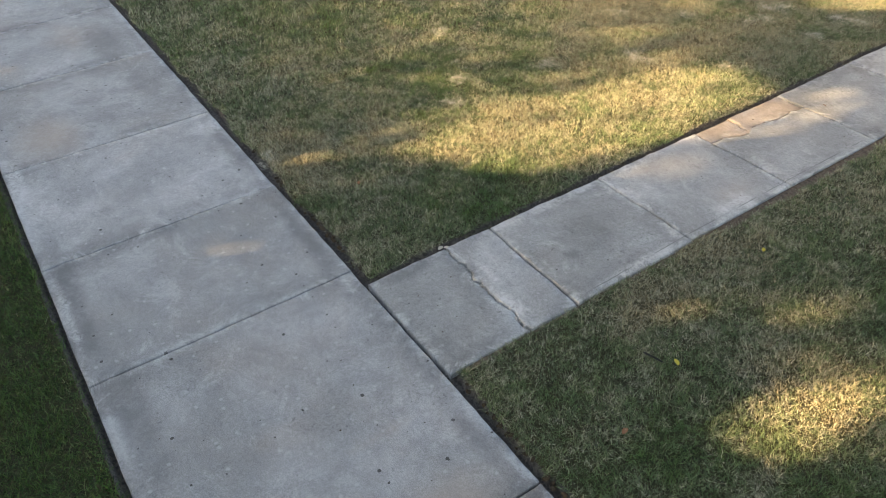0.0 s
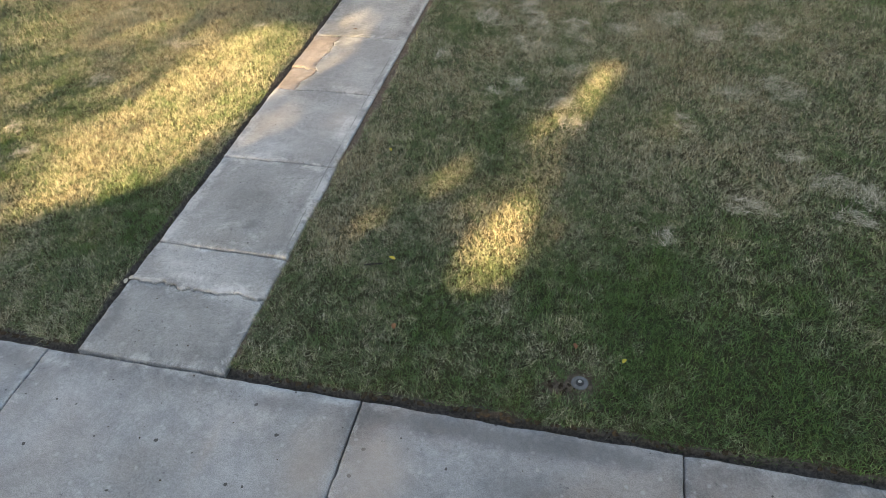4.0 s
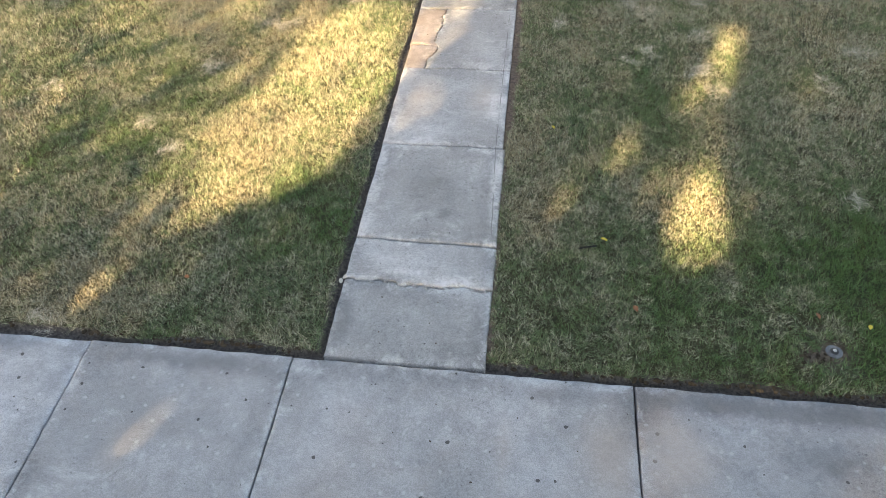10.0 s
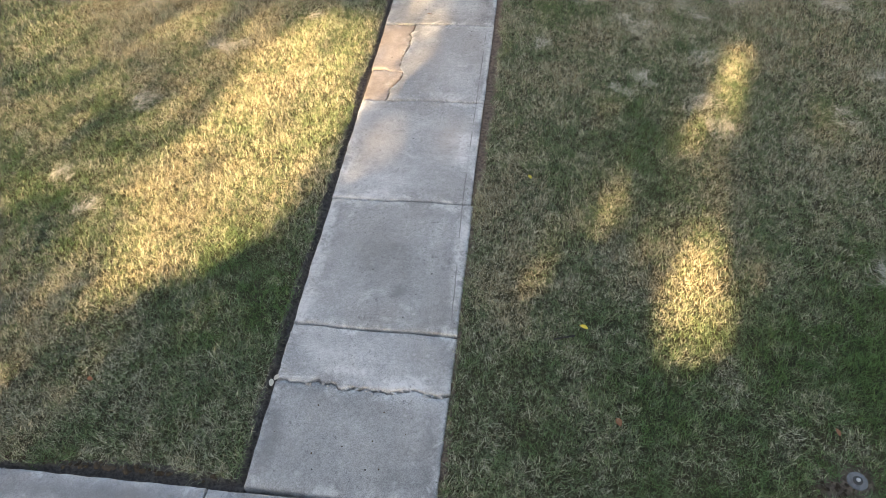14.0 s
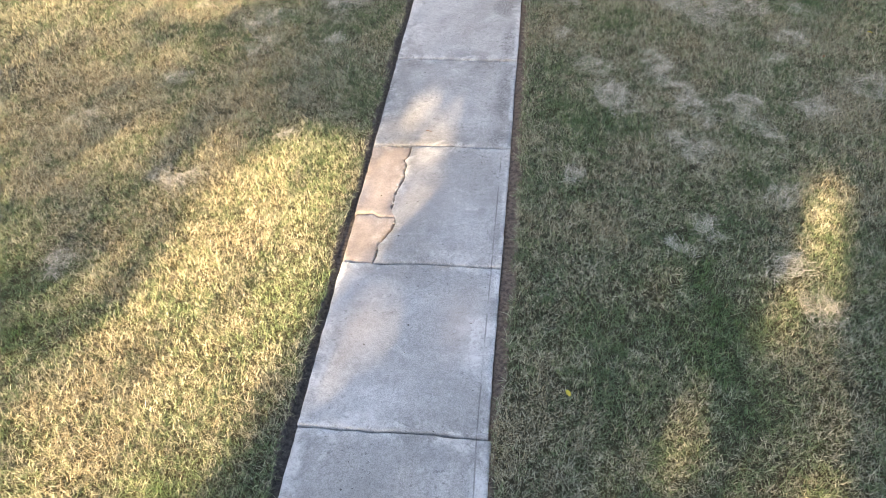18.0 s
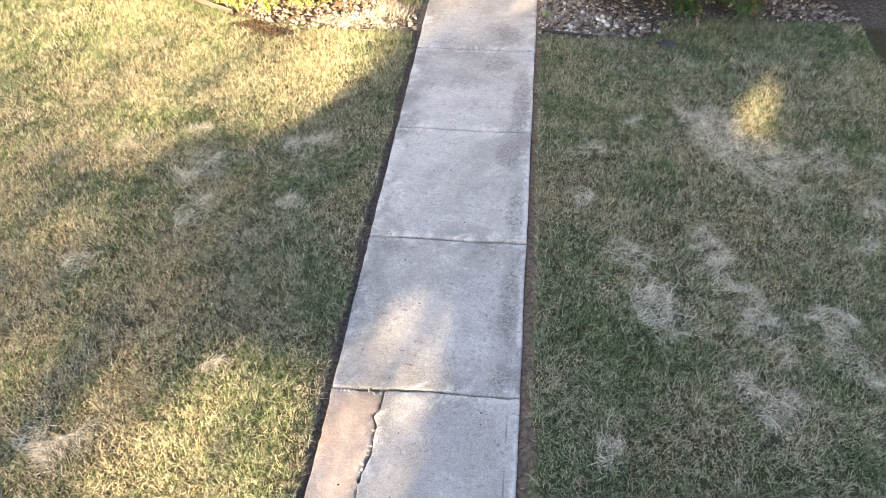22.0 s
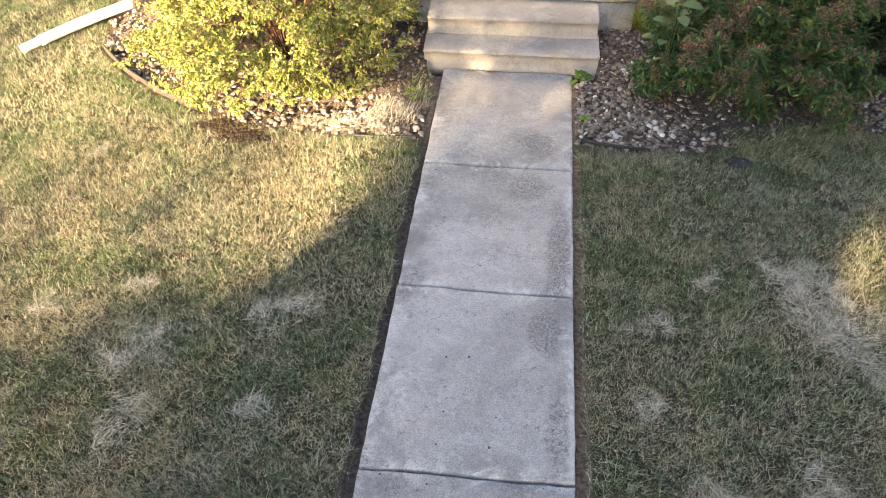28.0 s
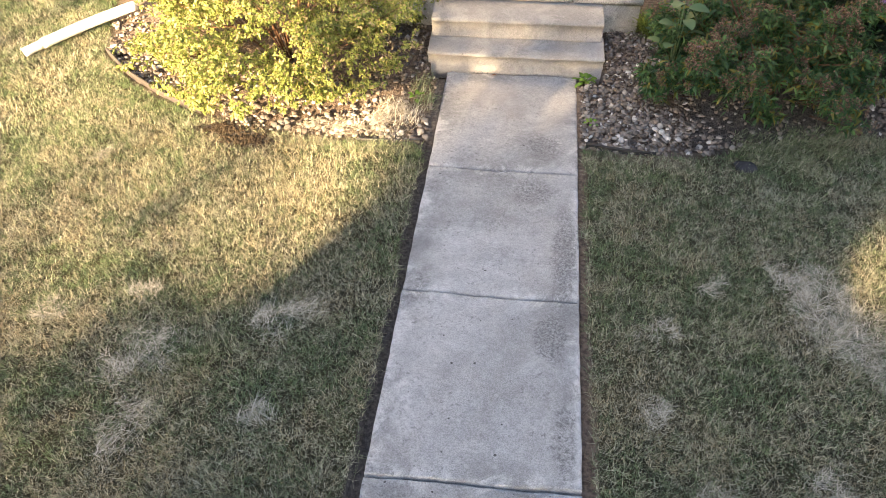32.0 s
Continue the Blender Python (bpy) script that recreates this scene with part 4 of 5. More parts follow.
def make_gravel(name, n, sampler, label, seed, single):
    """A bed of rounded stones: the larger ones along its front each by itself, the rest as one mass."""
    r = np.random.default_rng(seed)
    bed = tagged(empty(name, 0, 0, 0), label, "gravel bed", kind="structure")
    ico = bmesh.new()
    bmesh.ops.create_icosphere(ico, subdivisions=2, radius=1.0)
    base = np.array([v.co for v in ico.verts])
    tri = np.array([[v.index for v in f.verts] for f in ico.faces])
    ico.free()
    x, y = sampler(r, n)
    n, v = len(x), []
    for k in range(n):
        s = np.clip(r.lognormal(-4.2, 0.36), 0.008, 0.030)
        t = Euler((r.normal() * 0.35, r.normal() * 0.35, r.uniform(0, 6.28))).to_matrix()
        v.append(pebble(base, s, r) @ np.array(t).T + (x[k], y[k], s * 0.3 + 0.016 * r.random()))
    v = np.concatenate(v)
    v[:, 2] += ground_height(np.repeat(x, len(base)), np.repeat(y, len(base)))
    f = (np.arange(n)[:, None, None] * len(base) + tri).reshape(-1, 3)
    link("gravel", fast_mesh("gravel", v, f), GRAVEL, bed)["kind"] = "stuff"
    shapes = []
    for k in range(12):
        shapes.append(fast_mesh("stone", pebble(base, 1.0, r), tri))
        shapes[-1].materials.append(STONE)
    x, y = sampler(r, 20 * single)
    front = np.argsort(y - bed_front(x) + 0.5 * r.random(len(x)))[:single]
    z = ground_height(x, y)
    for k, j in enumerate(front):
        ob = link("stone", shapes[k % 12], None, bed)
        s = r.uniform(0.015, 0.028)
        ob.location, ob.scale, ob.rotation_euler = (x[j], y[j], z[j] + 0.02 + 0.3 * s), (s, s, s), (r.normal() * 0.3, r.normal() * 0.3, r.uniform(0, 6.28))


def east_bed(r, n):
    x, y = r.uniform(W + 0.02, 4.2, n), r.uniform(8.65, 10.25, n)
    ok = (y > bed_front(x) + 0.02) & ((x > 1.3) | (y < 9.63)) & (x + 0.8 * (y - 8.7) < 4.4) & ((x < 2.15 - 0.3 * (y - 8.7)) | (x > 3.25) | (r.random(n) < 0.2)) & ((x < 1.75) | (r.random(n) < 0.5))
    return x[ok], y[ok]


def west_bed(r, n):
    x, y = r.uniform(-3.3, -0.05, n), r.uniform(8.6, 10.3, n)
    bed = y - bed_front(x)
    ok = (bed > 0.03) & ((bed < 0.75) | (x > -0.6))
    return x[ok], y[ok]


make_gravel("gravel_bed", 9500, east_bed, "tan, grey and white river gravel between walk and shrub", 5, 220)
make_gravel("gravel_bed", 3000, west_bed, "sunlit pale river gravel around the yellow-green shrub", 6, 220)


def tube(points, radius, sides=8):
    bm = bmesh.new()
    limb(bm, points, [radius] * len(points), sides)
    return bm


def make_edging(points, label, colour, height=0.045, radius=0.011):
    """Lawn edging: a rounded bead on an upright strip that is sunk in the soil."""
    p = [Vector(q) for q in points]
    thing = tagged(empty("lawn_edging", p[0].x, p[0].y, 0), label, "edging", "lawn edgings")
    mat = plain("edging_plastic", colour, 0.6, 0.4, 0.2, 12.0, 0.2)
    rel = [q - Vector((p[0].x, p[0].y, 0)) for q in p]
    part("bead", tube([q + Vector((0, 0, height)) for q in rel], radius), mat, thing)
    bm = bmesh.new()
    rows = []
    for k, q in enumerate(rel):
        way = (rel[min(k + 1, len(rel) - 1)] - rel[max(k - 1, 0)]).normalized()
        side = Vector((-way.y, way.x, 0)) * 0.003
        rows.append([bm.verts.new(q + d) for d in (side + Vector((0, 0, height)), side - Vector((0, 0, 0.08)), -side - Vector((0, 0, 0.08)), -side + Vector((0, 0, height)))])
    for a, b in zip(rows, rows[1:]):
        for k in range(4):
            bm.faces.new((a[k], a[(k + 1) % 4], b[(k + 1) % 4], b[k]))
    bm.faces.new(rows[0]), bm.faces.new(rows[-1][::-1])
    part("strip", bm, mat, thing)


def smooth_line(points, n):
    p = np.array(points, float)
    s = np.concatenate([[0], np.cumsum(np.linalg.norm(np.diff(p, axis=0), axis=1))])
    t = np.linspace(0, s[-1], n)
    line = np.stack([np.interp(t, s, p[:, k]) for k in range(3)], 1)
    for _ in range(3):
        line[1:-1] = (line[:-2] + 2 * line[1:-1] + line[2:]) / 4
    return [tuple(q) for q in line]


make_edging(smooth_line([(x, y, 0.0) for x, y in BED_LINE[1:5]], 22), "curved brown-grey lawn edging round a sunlit gravel bed", (0.07, 0.06, 0.055), 0.034, 0.011)
make_edging(smooth_line([(-0.56, 8.655, -0.01), (-0.3, 8.67, -0.012), (-0.09, 8.69, -0.01)], 8), "dark lawn edging half hidden by long grass", (0.06, 0.06, 0.06), 0.02, 0.008)
make_edging(smooth_line([(1.12, 8.73, -0.01), (1.3, 8.70, -0.018), (1.62, 8.69, -0.035)], 10), "black plastic lawn edging before the gravel", (0.02, 0.021, 0.023))


# ---- shrubs ----
def leaf_cloud(points, ways, length, width, r, droop=0.25):
    """Small folded leaves: six corners each, at points, pointing along ways."""
    n = len(points)
    up = np.cross(ways, r.normal(size=(n, 3)))
    side = up / (np.linalg.norm(up, axis=1)[:, None] + 1e-9)
    norm = np.cross(side, ways)
    L, B = length[:, None], width[:, None]
    down = np.column_stack([np.zeros((n, 2)), -droop * length])
    a = points
    m = points + ways * L * 0.5 - norm * B * 0.12
    tip = points + ways * L + down
    v = np.stack([a, m + side * B * 0.5 + norm * B * 0.2, tip, m - side * B * 0.5 + norm * B * 0.2, m], 1).reshape(-1, 3)
    f = (np.arange(n)[:, None, None] * 5 + np.array([[0, 4, 1], [4, 2, 1], [0, 3, 4], [3, 2, 4]])).reshape(-1, 3)
    return v, f


def make_shrub(name, x, y, rx, ry, h, seed, label, leaf, n_twigs, per_twig, leaf_len, lumps=0.13, head=None, n_heads=0, plump=0.4):
    r = np.random.default_rng(seed)
    shrub = tagged(empty(name, x, y, 0.0), label, "shrub", "shrubs by the steps")
    for k in range(16):
        a, reach = r.uniform(0, 6.28), r.uniform(0.35, 0.85)
        bm = bmesh.new()
        ex, ey = math.cos(a) * rx * reach, math.sin(a) * ry * reach
        limb(bm, [(0.1 * math.cos(a), 0.1 * math.sin(a), -0.02), (ex * 0.45, ey * 0.45, h * 0.45), (ex, ey, h * (0.92 - 0.35 * reach))], [0.011, 0.008, 0.003], 6)
        part("stem", bm, TWIG, shrub)
    n_clumps = max(20, n_twigs // 18)
    c = r.normal(size=(n_clumps, 3))
    c[:, 2] = np.abs(c[:, 2]) * 1.15 - 0.5
    c /= np.linalg.norm(c, axis=1)[:, None]
    bulge = np.array([noise.noise(Vector(v) * 2.6 + Vector((seed, 0, 0))) for v in c])
    reach = np.clip(1 + lumps * 1.3 * bulge - 0.42 * r.random(n_clumps) ** 1.4, 0.5, 1.12)
    pick = r.integers(0, n_clumps, n_twigs)
    q = c[pick] + 0.06 * r.normal(size=(n_twigs, 3))
    q /= np.linalg.norm(q, axis=1)[:, None]
    near = np.linalg.norm(q - c[pick], axis=1)
    far = reach[pick] + 0.05 - 0.6 * near**1.3 - 0.3 * r.random(n_twigs) ** 3
    tips = q * far[:, None] * (rx, ry, h * 0.60) + (0, 0, h * 0.42)
    tips[:, 2] = np.maximum(tips[:, 2], 0.04 + 0.05 * r.random(n_twigs))
    out = q * (1, 1, 0.8) + (0, 0, 0.45) + 0.35 * r.normal(size=q.shape)
    out /= np.linalg.norm(out, axis=1)[:, None]
    k = np.repeat(np.arange(n_twigs), per_twig)
    n = len(k)
    ways = out[k] * 0.5 + r.normal(size=(n, 3)) * 0.75
    ways /= np.linalg.norm(ways, axis=1)[:, None]
    roots = tips[k] - out[k] * (r.random(n) * leaf_len * 2.2)[:, None] + 0.006 * r.normal(size=(n, 3))
    length = leaf_len * r.uniform(0.6, 1.25, n)
    v, f = leaf_cloud(roots, ways, length, length * r.uniform(0.8, 1.2, n) * plump, r)
    link("foliage", fast_mesh("foliage", v, f), leaf, shrub)
    bm = bmesh.new()
    for j in r.choice(n_twigs, min(n_twigs, 260), replace=False):
        limb(bm, [tuple(tips[j] * (0.6, 0.6, 0.55)), tuple(tips[j])], [0.003, 0.0012], 4)
    part("twig_mass", bm, TWIG, shrub)["kind"] = "stuff"
    if head:
        top = np.argsort(-(q[:, 2] * 0.6 + far * 0.8 - 0.45 * q[:, 1] + 0.9 * r.random(n_twigs)))[: n_heads]
        shapes = []
        for j in range(8):
            m = 48
            d = r.normal(size=(m, 3)) * (1, 1, 0.25)
            d /= np.maximum(1.0, np.linalg.norm(d, axis=1) / 1.3)[:, None]
            w = d * (1, 1, 0.6) + (0, 0, 0.8)
            size = r.uniform(0.010, 0.018, m)
            v, f = leaf_cloud(d * r.uniform(0.016, 0.022), w / np.linalg.norm(w, axis=1)[:, None], size, size * 0.75, r)
            mesh = fast_mesh("flower_head", v, f)
            mesh.materials.append(head)
            shapes.append(mesh)
        for n, j in enumerate(top):
            ob = link("flower_head", shapes[n % 8], None, shrub)
            ob.location, ob.scale = tips[j] + out[j] * 0.025, [r.uniform(0.6, 1.35)] * 3
            ob.rotation_euler = Vector(out[j]).to_track_quat("Z", "Y").to_euler()
    return shrub, tips, out, r


SPIREA = leaf_material("yellow_green_leaf", (0.14, 0.20, 0.055), (0.34, 0.355, 0.11), (0.42, 0.34, 0.20), 0.17)
LANCE = leaf_material("dark_green_leaf", (0.02, 0.064, 0.028), (0.078, 0.17, 0.06), (0.19, 0.19, 0.05), 0.14, 0.4)
HEADS = leaf_material("faded_flower", (0.17, 0.118, 0.09), (0.26, 0.185, 0.14), (0.11, 0.07, 0.055), 0.3, 0.9)
NEEDLE = leaf_material("evergreen_leaf", (0.012, 0.026, 0.013), (0.02, 0.036, 0.018), (0.03, 0.03, 0.018), 0.1)
make_shrub("shrub", -1.33, 9.76, 1.27, 1.22, 1.0, 21, "rounded yellow-green shrub in full evening sun", SPIREA, 6400, 12, 0.030, 0.34, plump=0.6)
shrub, tips, out, r = make_shrub("shrub", 2.44, 9.55, 0.95, 0.84, 0.92, 22, "dark green lance-leaved shrub with faded brown flower heads", LANCE, 2300, 13, 0.07, 0.36, HEADS, 285, 0.27)
make_shrub("shrub", 4.02, 10.2, 1.08, 1.0, 1.15, 23, "dense dark evergreen shrub against the house", NEEDLE, 3000, 12, 0.055, 0.08)
PURPLE = plain("purple_petal", (0.42, 0.24, 0.55), 0.7, 0.2, 0.15)
for k in (0.2, 0.45, 0.7):
    order = np.argsort(-(tips[:, 2] - 0.3 * tips[:, 1]))
    j = order[int(k * 160)]
    n = 40
    d = r.normal(size=(n, 3)) * (1, 1, 0.4)
    w = d + out[j]
    size = np.full(n, 0.008)
    v, f = leaf_cloud(tips[j] + out[j] * 0.035 + d * 0.008, w / np.linalg.norm(w, axis=1)[:, None], size, size * 0.8, r)
    link("blossom", fast_mesh("blossom", v, f), PURPLE, shrub, "small purple blossom")


def broad_leaf(length, width, curl):
    """One broad oval leaf with a folded midrib, from its stalk along +y."""
    bm = bmesh.new()
    rows = []
    for t in np.linspace(0, 1, 9):
        half = width / 2 * math.sin(math.pi * min(1, t * 0.94 + 0.05)) ** 0.7
        z = curl * length * (t - 1.3 * t * t)
        rows.append([bm.verts.new((u * half, t * length, z + 0.18 * half * u * u)) for u in (-1, -0.5, 0, 0.5, 1)])
    for a, b in zip(rows, rows[1:]):
        for k in range(4):
            bm.faces.new((a[k], a[k + 1], b[k + 1], b[k]))
    return bm


def make_leafy(x, y, z, n, length, seed, label, mat, name="leafy_plant", spread=1.0, rise=0.3):
    r = np.random.default_rng(seed)
    thing = tagged(empty(name, x, y, z), label, "plant")
    shapes = []
    for k in range(3):
        bm = broad_leaf(length * (0.85 + 0.15 * k), length * 0.68, 0.35)
        mesh = bpy.data.meshes.new("leaf")
        bm.to_mesh(mesh)
        bm.free()
        mesh.materials.append(mat)
        shapes.append(mesh)
    for k in range(n):
        ob = link("leaf", shapes[k % 3], None, thing)
        a, d = k * 2.4 + r.uniform(-0.3, 0.3), spread * length * (0.15 + 0.9 * (k / n))
        ob.location = (-math.sin(a) * d, math.cos(a) * d, rise * (1 - 0.6 * k / n))
        ob.rotation_euler = (r.uniform(-0.1, 0.35), r.normal() * 0.2, a)
        bm = bmesh.new()
        limb(bm, [(0, 0, 0), (ob.location.x * 0.5, ob.location.y * 0.5, ob.location.z * 0.7), tuple(ob.location)], [0.004, 0.003, 0.002], 5)
        part("stalk", bm, mat, thing)


BROAD = leaf_material("broad_leaf", (0.085, 0.15, 0.075), (0.11, 0.185, 0.09), (0.10, 0.17, 0.07), 0.1)
WEED = leaf_material("weed_leaf", (0.08, 0.19, 0.03), (0.16, 0.26, 0.04), (0.2, 0.24, 0.05), 0.2)
make_leafy(1.76, 9.5, 0.06, 12, 0.13, 31, "plant with broad grey-green oval leaves beside the porch", BROAD, spread=0.75, rise=0.74)
make_leafy(1.13, 9.57, 0.0, 15, 0.055, 32, "small green weed in the corner of walk and step", WEED, "weed", 1.1, 0.05)
make_leafy(1.16, 9.02, 0.0, 8, 0.035, 33, "small green weed growing in gravel", WEED, "weed", 1.1, 0.03)
make_leafy(-0.2, 9.22, 0.0, 5, 0.05, 34, "single light green weed beside the walk", WEED, "weed", 0.8, 0.05)


# ---- long grass and dry clumps ----
def make_tuft(x, y, n, radius, length, material, name, label, category, flat=0.0, stretch=1.0, turn=0.0, group="", seed=0, wide=0.0035):
    global rng
    rng, keep = np.random.default_rng(seed), rng
    a, d = rng.uniform(0, 6.28, n), radius * np.sqrt(rng.random(n)) * (1 + 0.25 * rng.normal(size=n))
    u, w = np.cos(a) * d, np.sin(a) * d * stretch
    c, s = math.cos(radians(turn)), math.sin(radians(turn))
    px, py = x + u * c + w * s, y - u * s + w * c
    lean = np.clip(rng.normal(0.7 + 0.75 * flat, 0.3, n), 0.05, 1.5)
    mound = 0.02 + 0.02 * np.clip(1 - d / radius, 0, 1) * rng.random(n)
    z = ground_height(px, py) + (mound if flat else 0)
    v, f = blades(px, py, length * rng.uniform(0.55, 1.2, n), rng.uniform(0.6, 1.2, n) * wide, lean, z, 0.45 * flat)
    mesh = fast_mesh(name, v - (x, y, 0), f)
    rng = keep
    ob = link(name, mesh, material)
    ob.location = (x, y, 0)
    return tagged(ob, label, category, group)


for k, (x, y) in enumerate([(-0.22, 8.95), (-0.12, 9.15), (-0.3, 8.78), (-0.17, 9.35), (-0.38, 9.02)]):
    make_tuft(x, y, 150, 0.09, 0.13, STRAW if k in (0, 2, 4) else GRASS, "grass_tuft", "long yellowing grass tuft at the gravel's edge", "grass", stretch=1.4, group="grass tufts", seed=400 + k)
for k, (x, y) in enumerate([(-0.5, 8.6), (-0.3, 8.62), (2.6, 8.72), (2.95, 8.75), (2.35, 8.75), (3.3, 8.9), (2.3, 8.93), (2.5, 8.96), (2.7, 9.0), (2.9, 9.02), (3.1, 9.06), (2.6, 8.86), (2.85, 8.88)]):
    make_tuft(x, y, 240, 0.12, 0.10, GRASS, "grass_tuft", "uncut grass leaning over the bed's edge", "grass", group="grass tufts", seed=420 + k)

# x, y, radius, stretch along the path, turn
CLUMPS = [(2.36, 7.44, 0.13, 1.6, -40), (2.6, 7.14, 0.2, 1.5, -50), (2.76, 6.86, 0.14, 1.6, -30), (2.46, 7.24, 0.16, 1.2, 0), (2.92, 7.06, 0.15, 1.0, 60),
          (2.24, 6.08, 0.09, 2.0, -15), (2.27, 5.85, 0.08, 1.8, -15), (1.73, 6.0, 0.11, 1.3, -30), (1.9, 5.5, 0.12, 1.7, -35), (2.46, 5.66, 0.08, 2.2, -15), (2.52, 5.4, 0.1, 1.8, -20), (2.88, 5.55, 0.11, 0.8, 0),
          (3.2, 7.05, 0.14, 1.0, 50), (2.44, 4.9, 0.11, 1.3, -20), (2.99, 5.19, 0.1, 1.6, -20), (2.93, 5.5, 0.09, 1.3, 0), (2.44, 4.04, 0.08, 1.2, 0), (2.34, 5.03, 0.06, 1.4, 0),
          (3.45, 5.45, 0.13, 0.9, 20), (2.9, 3.74, 0.13, 0.9, -30), (3.04, 3.36, 0.13, 0.9, -35), (3.49, 6.5, 0.13, 0.9, 0), (2.97, 4.4, 0.09, 1.2, 0), (4.36, 5.41, 0.12, 1.0, 0), (4.51, 4.2, 0.14, 0.8, 0),
          (4.06, 3.64, 0.09, 1.4, 0), (3.91, 1.9, 0.09, 1.0, 0), (4.53, 2.4, 0.14, 0.8, 0), (5.01, 4.38, 0.16, 1.5, -20), (4.96, 3.2, 0.1, 1.0, 0), (5.2, 2.86, 0.14, 0.9, 0), (5.5, 2.7, 0.15, 0.9, 0), (5.35, 2.4, 0.12, 0.9, 0),
          (4.37, 5.5, 0.14, 1.2, 0), (4.95, 5.6, 0.16, 1.2, 0), (3.95, 5.8, 0.15, 1.0, 0), (1.82, 5.62, 0.12, 1.2, 0), (3.42, 5.5, 0.12, 1.0, 0),
          (-0.7, 6.88, 0.11, 0.8, 30), (-0.55, 7.0, 0.1, 1.0, 0), (-1.35, 6.63, 0.12, 1.5, 40), (-1.28, 6.15, 0.12, 1.3, 20), (-0.64, 6.28, 0.08, 1.0, 0), (-1.5, 4.3, 0.12, 0.8, 30), (-1.9, 3.4, 0.12, 0.8, 40)]
CLUMPS += [(-0.72, 8.78, 0.12, 0.6, 0), (-0.48, 8.84, 0.13, 0.7, 10), (-0.95, 8.76, 0.1, 0.6, 0), (-0.36, 9.02, 0.1, 1.2, 0), (3.26, 6.17, 0.08, 1, 60), (3.63, 7.03, 0.07, 1.4, -30), (1.49, 7.06, 0.07, 1, 0), (1.56, 4.55, 0.07, 1, 0), (2.25, 3.85, 0.05, 1.2, -30), (-1.89, 5.59, 0.09, 1, 40), (-0.74, 4.87, 0.05, 1, 0), (-1.33, 4.31, 0.1, 1.2, 40), (-2.48, 4.97, 0.09, 1, 30), (-1.52, 7.05, 0.07, 1, 50), (-1.47, 6.5, 0.07, 1.2, 40), (-2.03, 6.86, 0.08, 1, 40), (2.53, 7.52, 0.09, 1.5, -40), (1.84, 7.4, 0.06, 1, 0), (1.42, 6.51, 0.08, 1, 0), (-2.38, 8.34, 0.06, 1, 30), (-2.22, 2.41, 0.09, 1, 40), (-1.82, 2.05, 0.08, 1, 40), (-3.33, 2.92, 0.09, 1, 30), (-2.01, 0.1, 0.1, 0.6, 0)]
def make_clumps(name, spots, label):
    """Mats of dead grass, raked up by the mower: flat pale strands, thickest in the middle."""
    r, vs, fs, total = np.random.default_rng(77), [], [], 0
    for x, y, size, stretch, turn in spots:
        n = int(22000 * size * size * stretch) + 100
        d = size * np.sqrt(r.random(n)) * (1 + 0.22 * np.abs(r.normal(size=n)))
        a = r.uniform(0, 6.28, n)
        u, w = np.cos(a) * d, np.sin(a) * d * stretch
        c, s = math.cos(radians(turn)), math.sin(radians(turn))
        px, py = x + u * c + w * s, y - u * s + w * c
        px, py = px + 0.11 * (patchy(px, py, 0.09, 61) - 0.5), py + 0.11 * (patchy(px, py, 0.09, 62) - 0.5)
        z = ground_height(px, py) + 0.012 + 0.03 * (py > 8.68) + 0.022 * np.clip(1.2 - d / size, 0, 1) * r.random(n)
        lean = np.clip(r.normal(1.3, 0.2, n), 0.4, 1.55)
        v, f = blades(px, py, r.uniform(0.04, 0.11, n), r.uniform(0.0018, 0.0036, n), lean, z, 0.3)
        vs.append(v), fs.append(f + total)
        total += len(v)
    tagged(link(name, fast_mesh(name, np.concatenate(vs), np.concatenate(fs)), STRAW), label, "dead grass", kind="stuff")


make_clumps("dry_grass_mats", [c for c in CLUMPS if c[0] > 0.5], "pale matted streaks of dead grass on shaded lawn")
make_clumps("dry_grass_mats", [c for c in CLUMPS if c[0] < 0.5], "pale dead grass mats on the drier lawn")


# ---- small things ----
def make_valve():
    thing = tagged(empty("valve_cover", 3.358, 0.385, -0.018), "round grey valve cover with a pale hub in bare soil", "valve cover")
    grey = plain("weathered_plastic", (0.15, 0.155, 0.165), 0.7, 0.3, 0.3, 30.0, 0.3)
    bm = bmesh.new()
    limb(bm, [(0, 0, -0.03), (0, 0, 0.008), (0, 0, 0.012)], [0.055, 0.055, 0.05], 28)
    part("cover", bm, grey, thing)
    bm = bmesh.new()
    limb(bm, [(0, 0, 0.0125), (0, 0, 0.018), (0, 0, 0.021)], [0.027, 0.026, 0.022], 24)
    part("ring", bm, plain("dark_ring", (0.05, 0.052, 0.056), 0.6, 0.3, 0.2, 30.0), thing)
    bm = bmesh.new()
    limb(bm, [(0, 0, 0.0215), (0, 0, 0.027)], [0.013, 0.011], 6)
    part("hub", bm, plain("zinc", (0.45, 0.46, 0.47), 0.55, 0.5, 0.2, 40.0, 0.1, 0.5), thing, "pale metal hub")


def make_fallen_leaf(x, y, z, size, turn, mat, label):
    bm = broad_leaf(size, size * 0.6, 0.22)
    ob = tagged(part("fallen_leaf", bm, mat), label, "leaf", "fallen leaves")
    ob.location, ob.rotation_euler = (x, y, z), (0.15, 0.2, radians(turn))


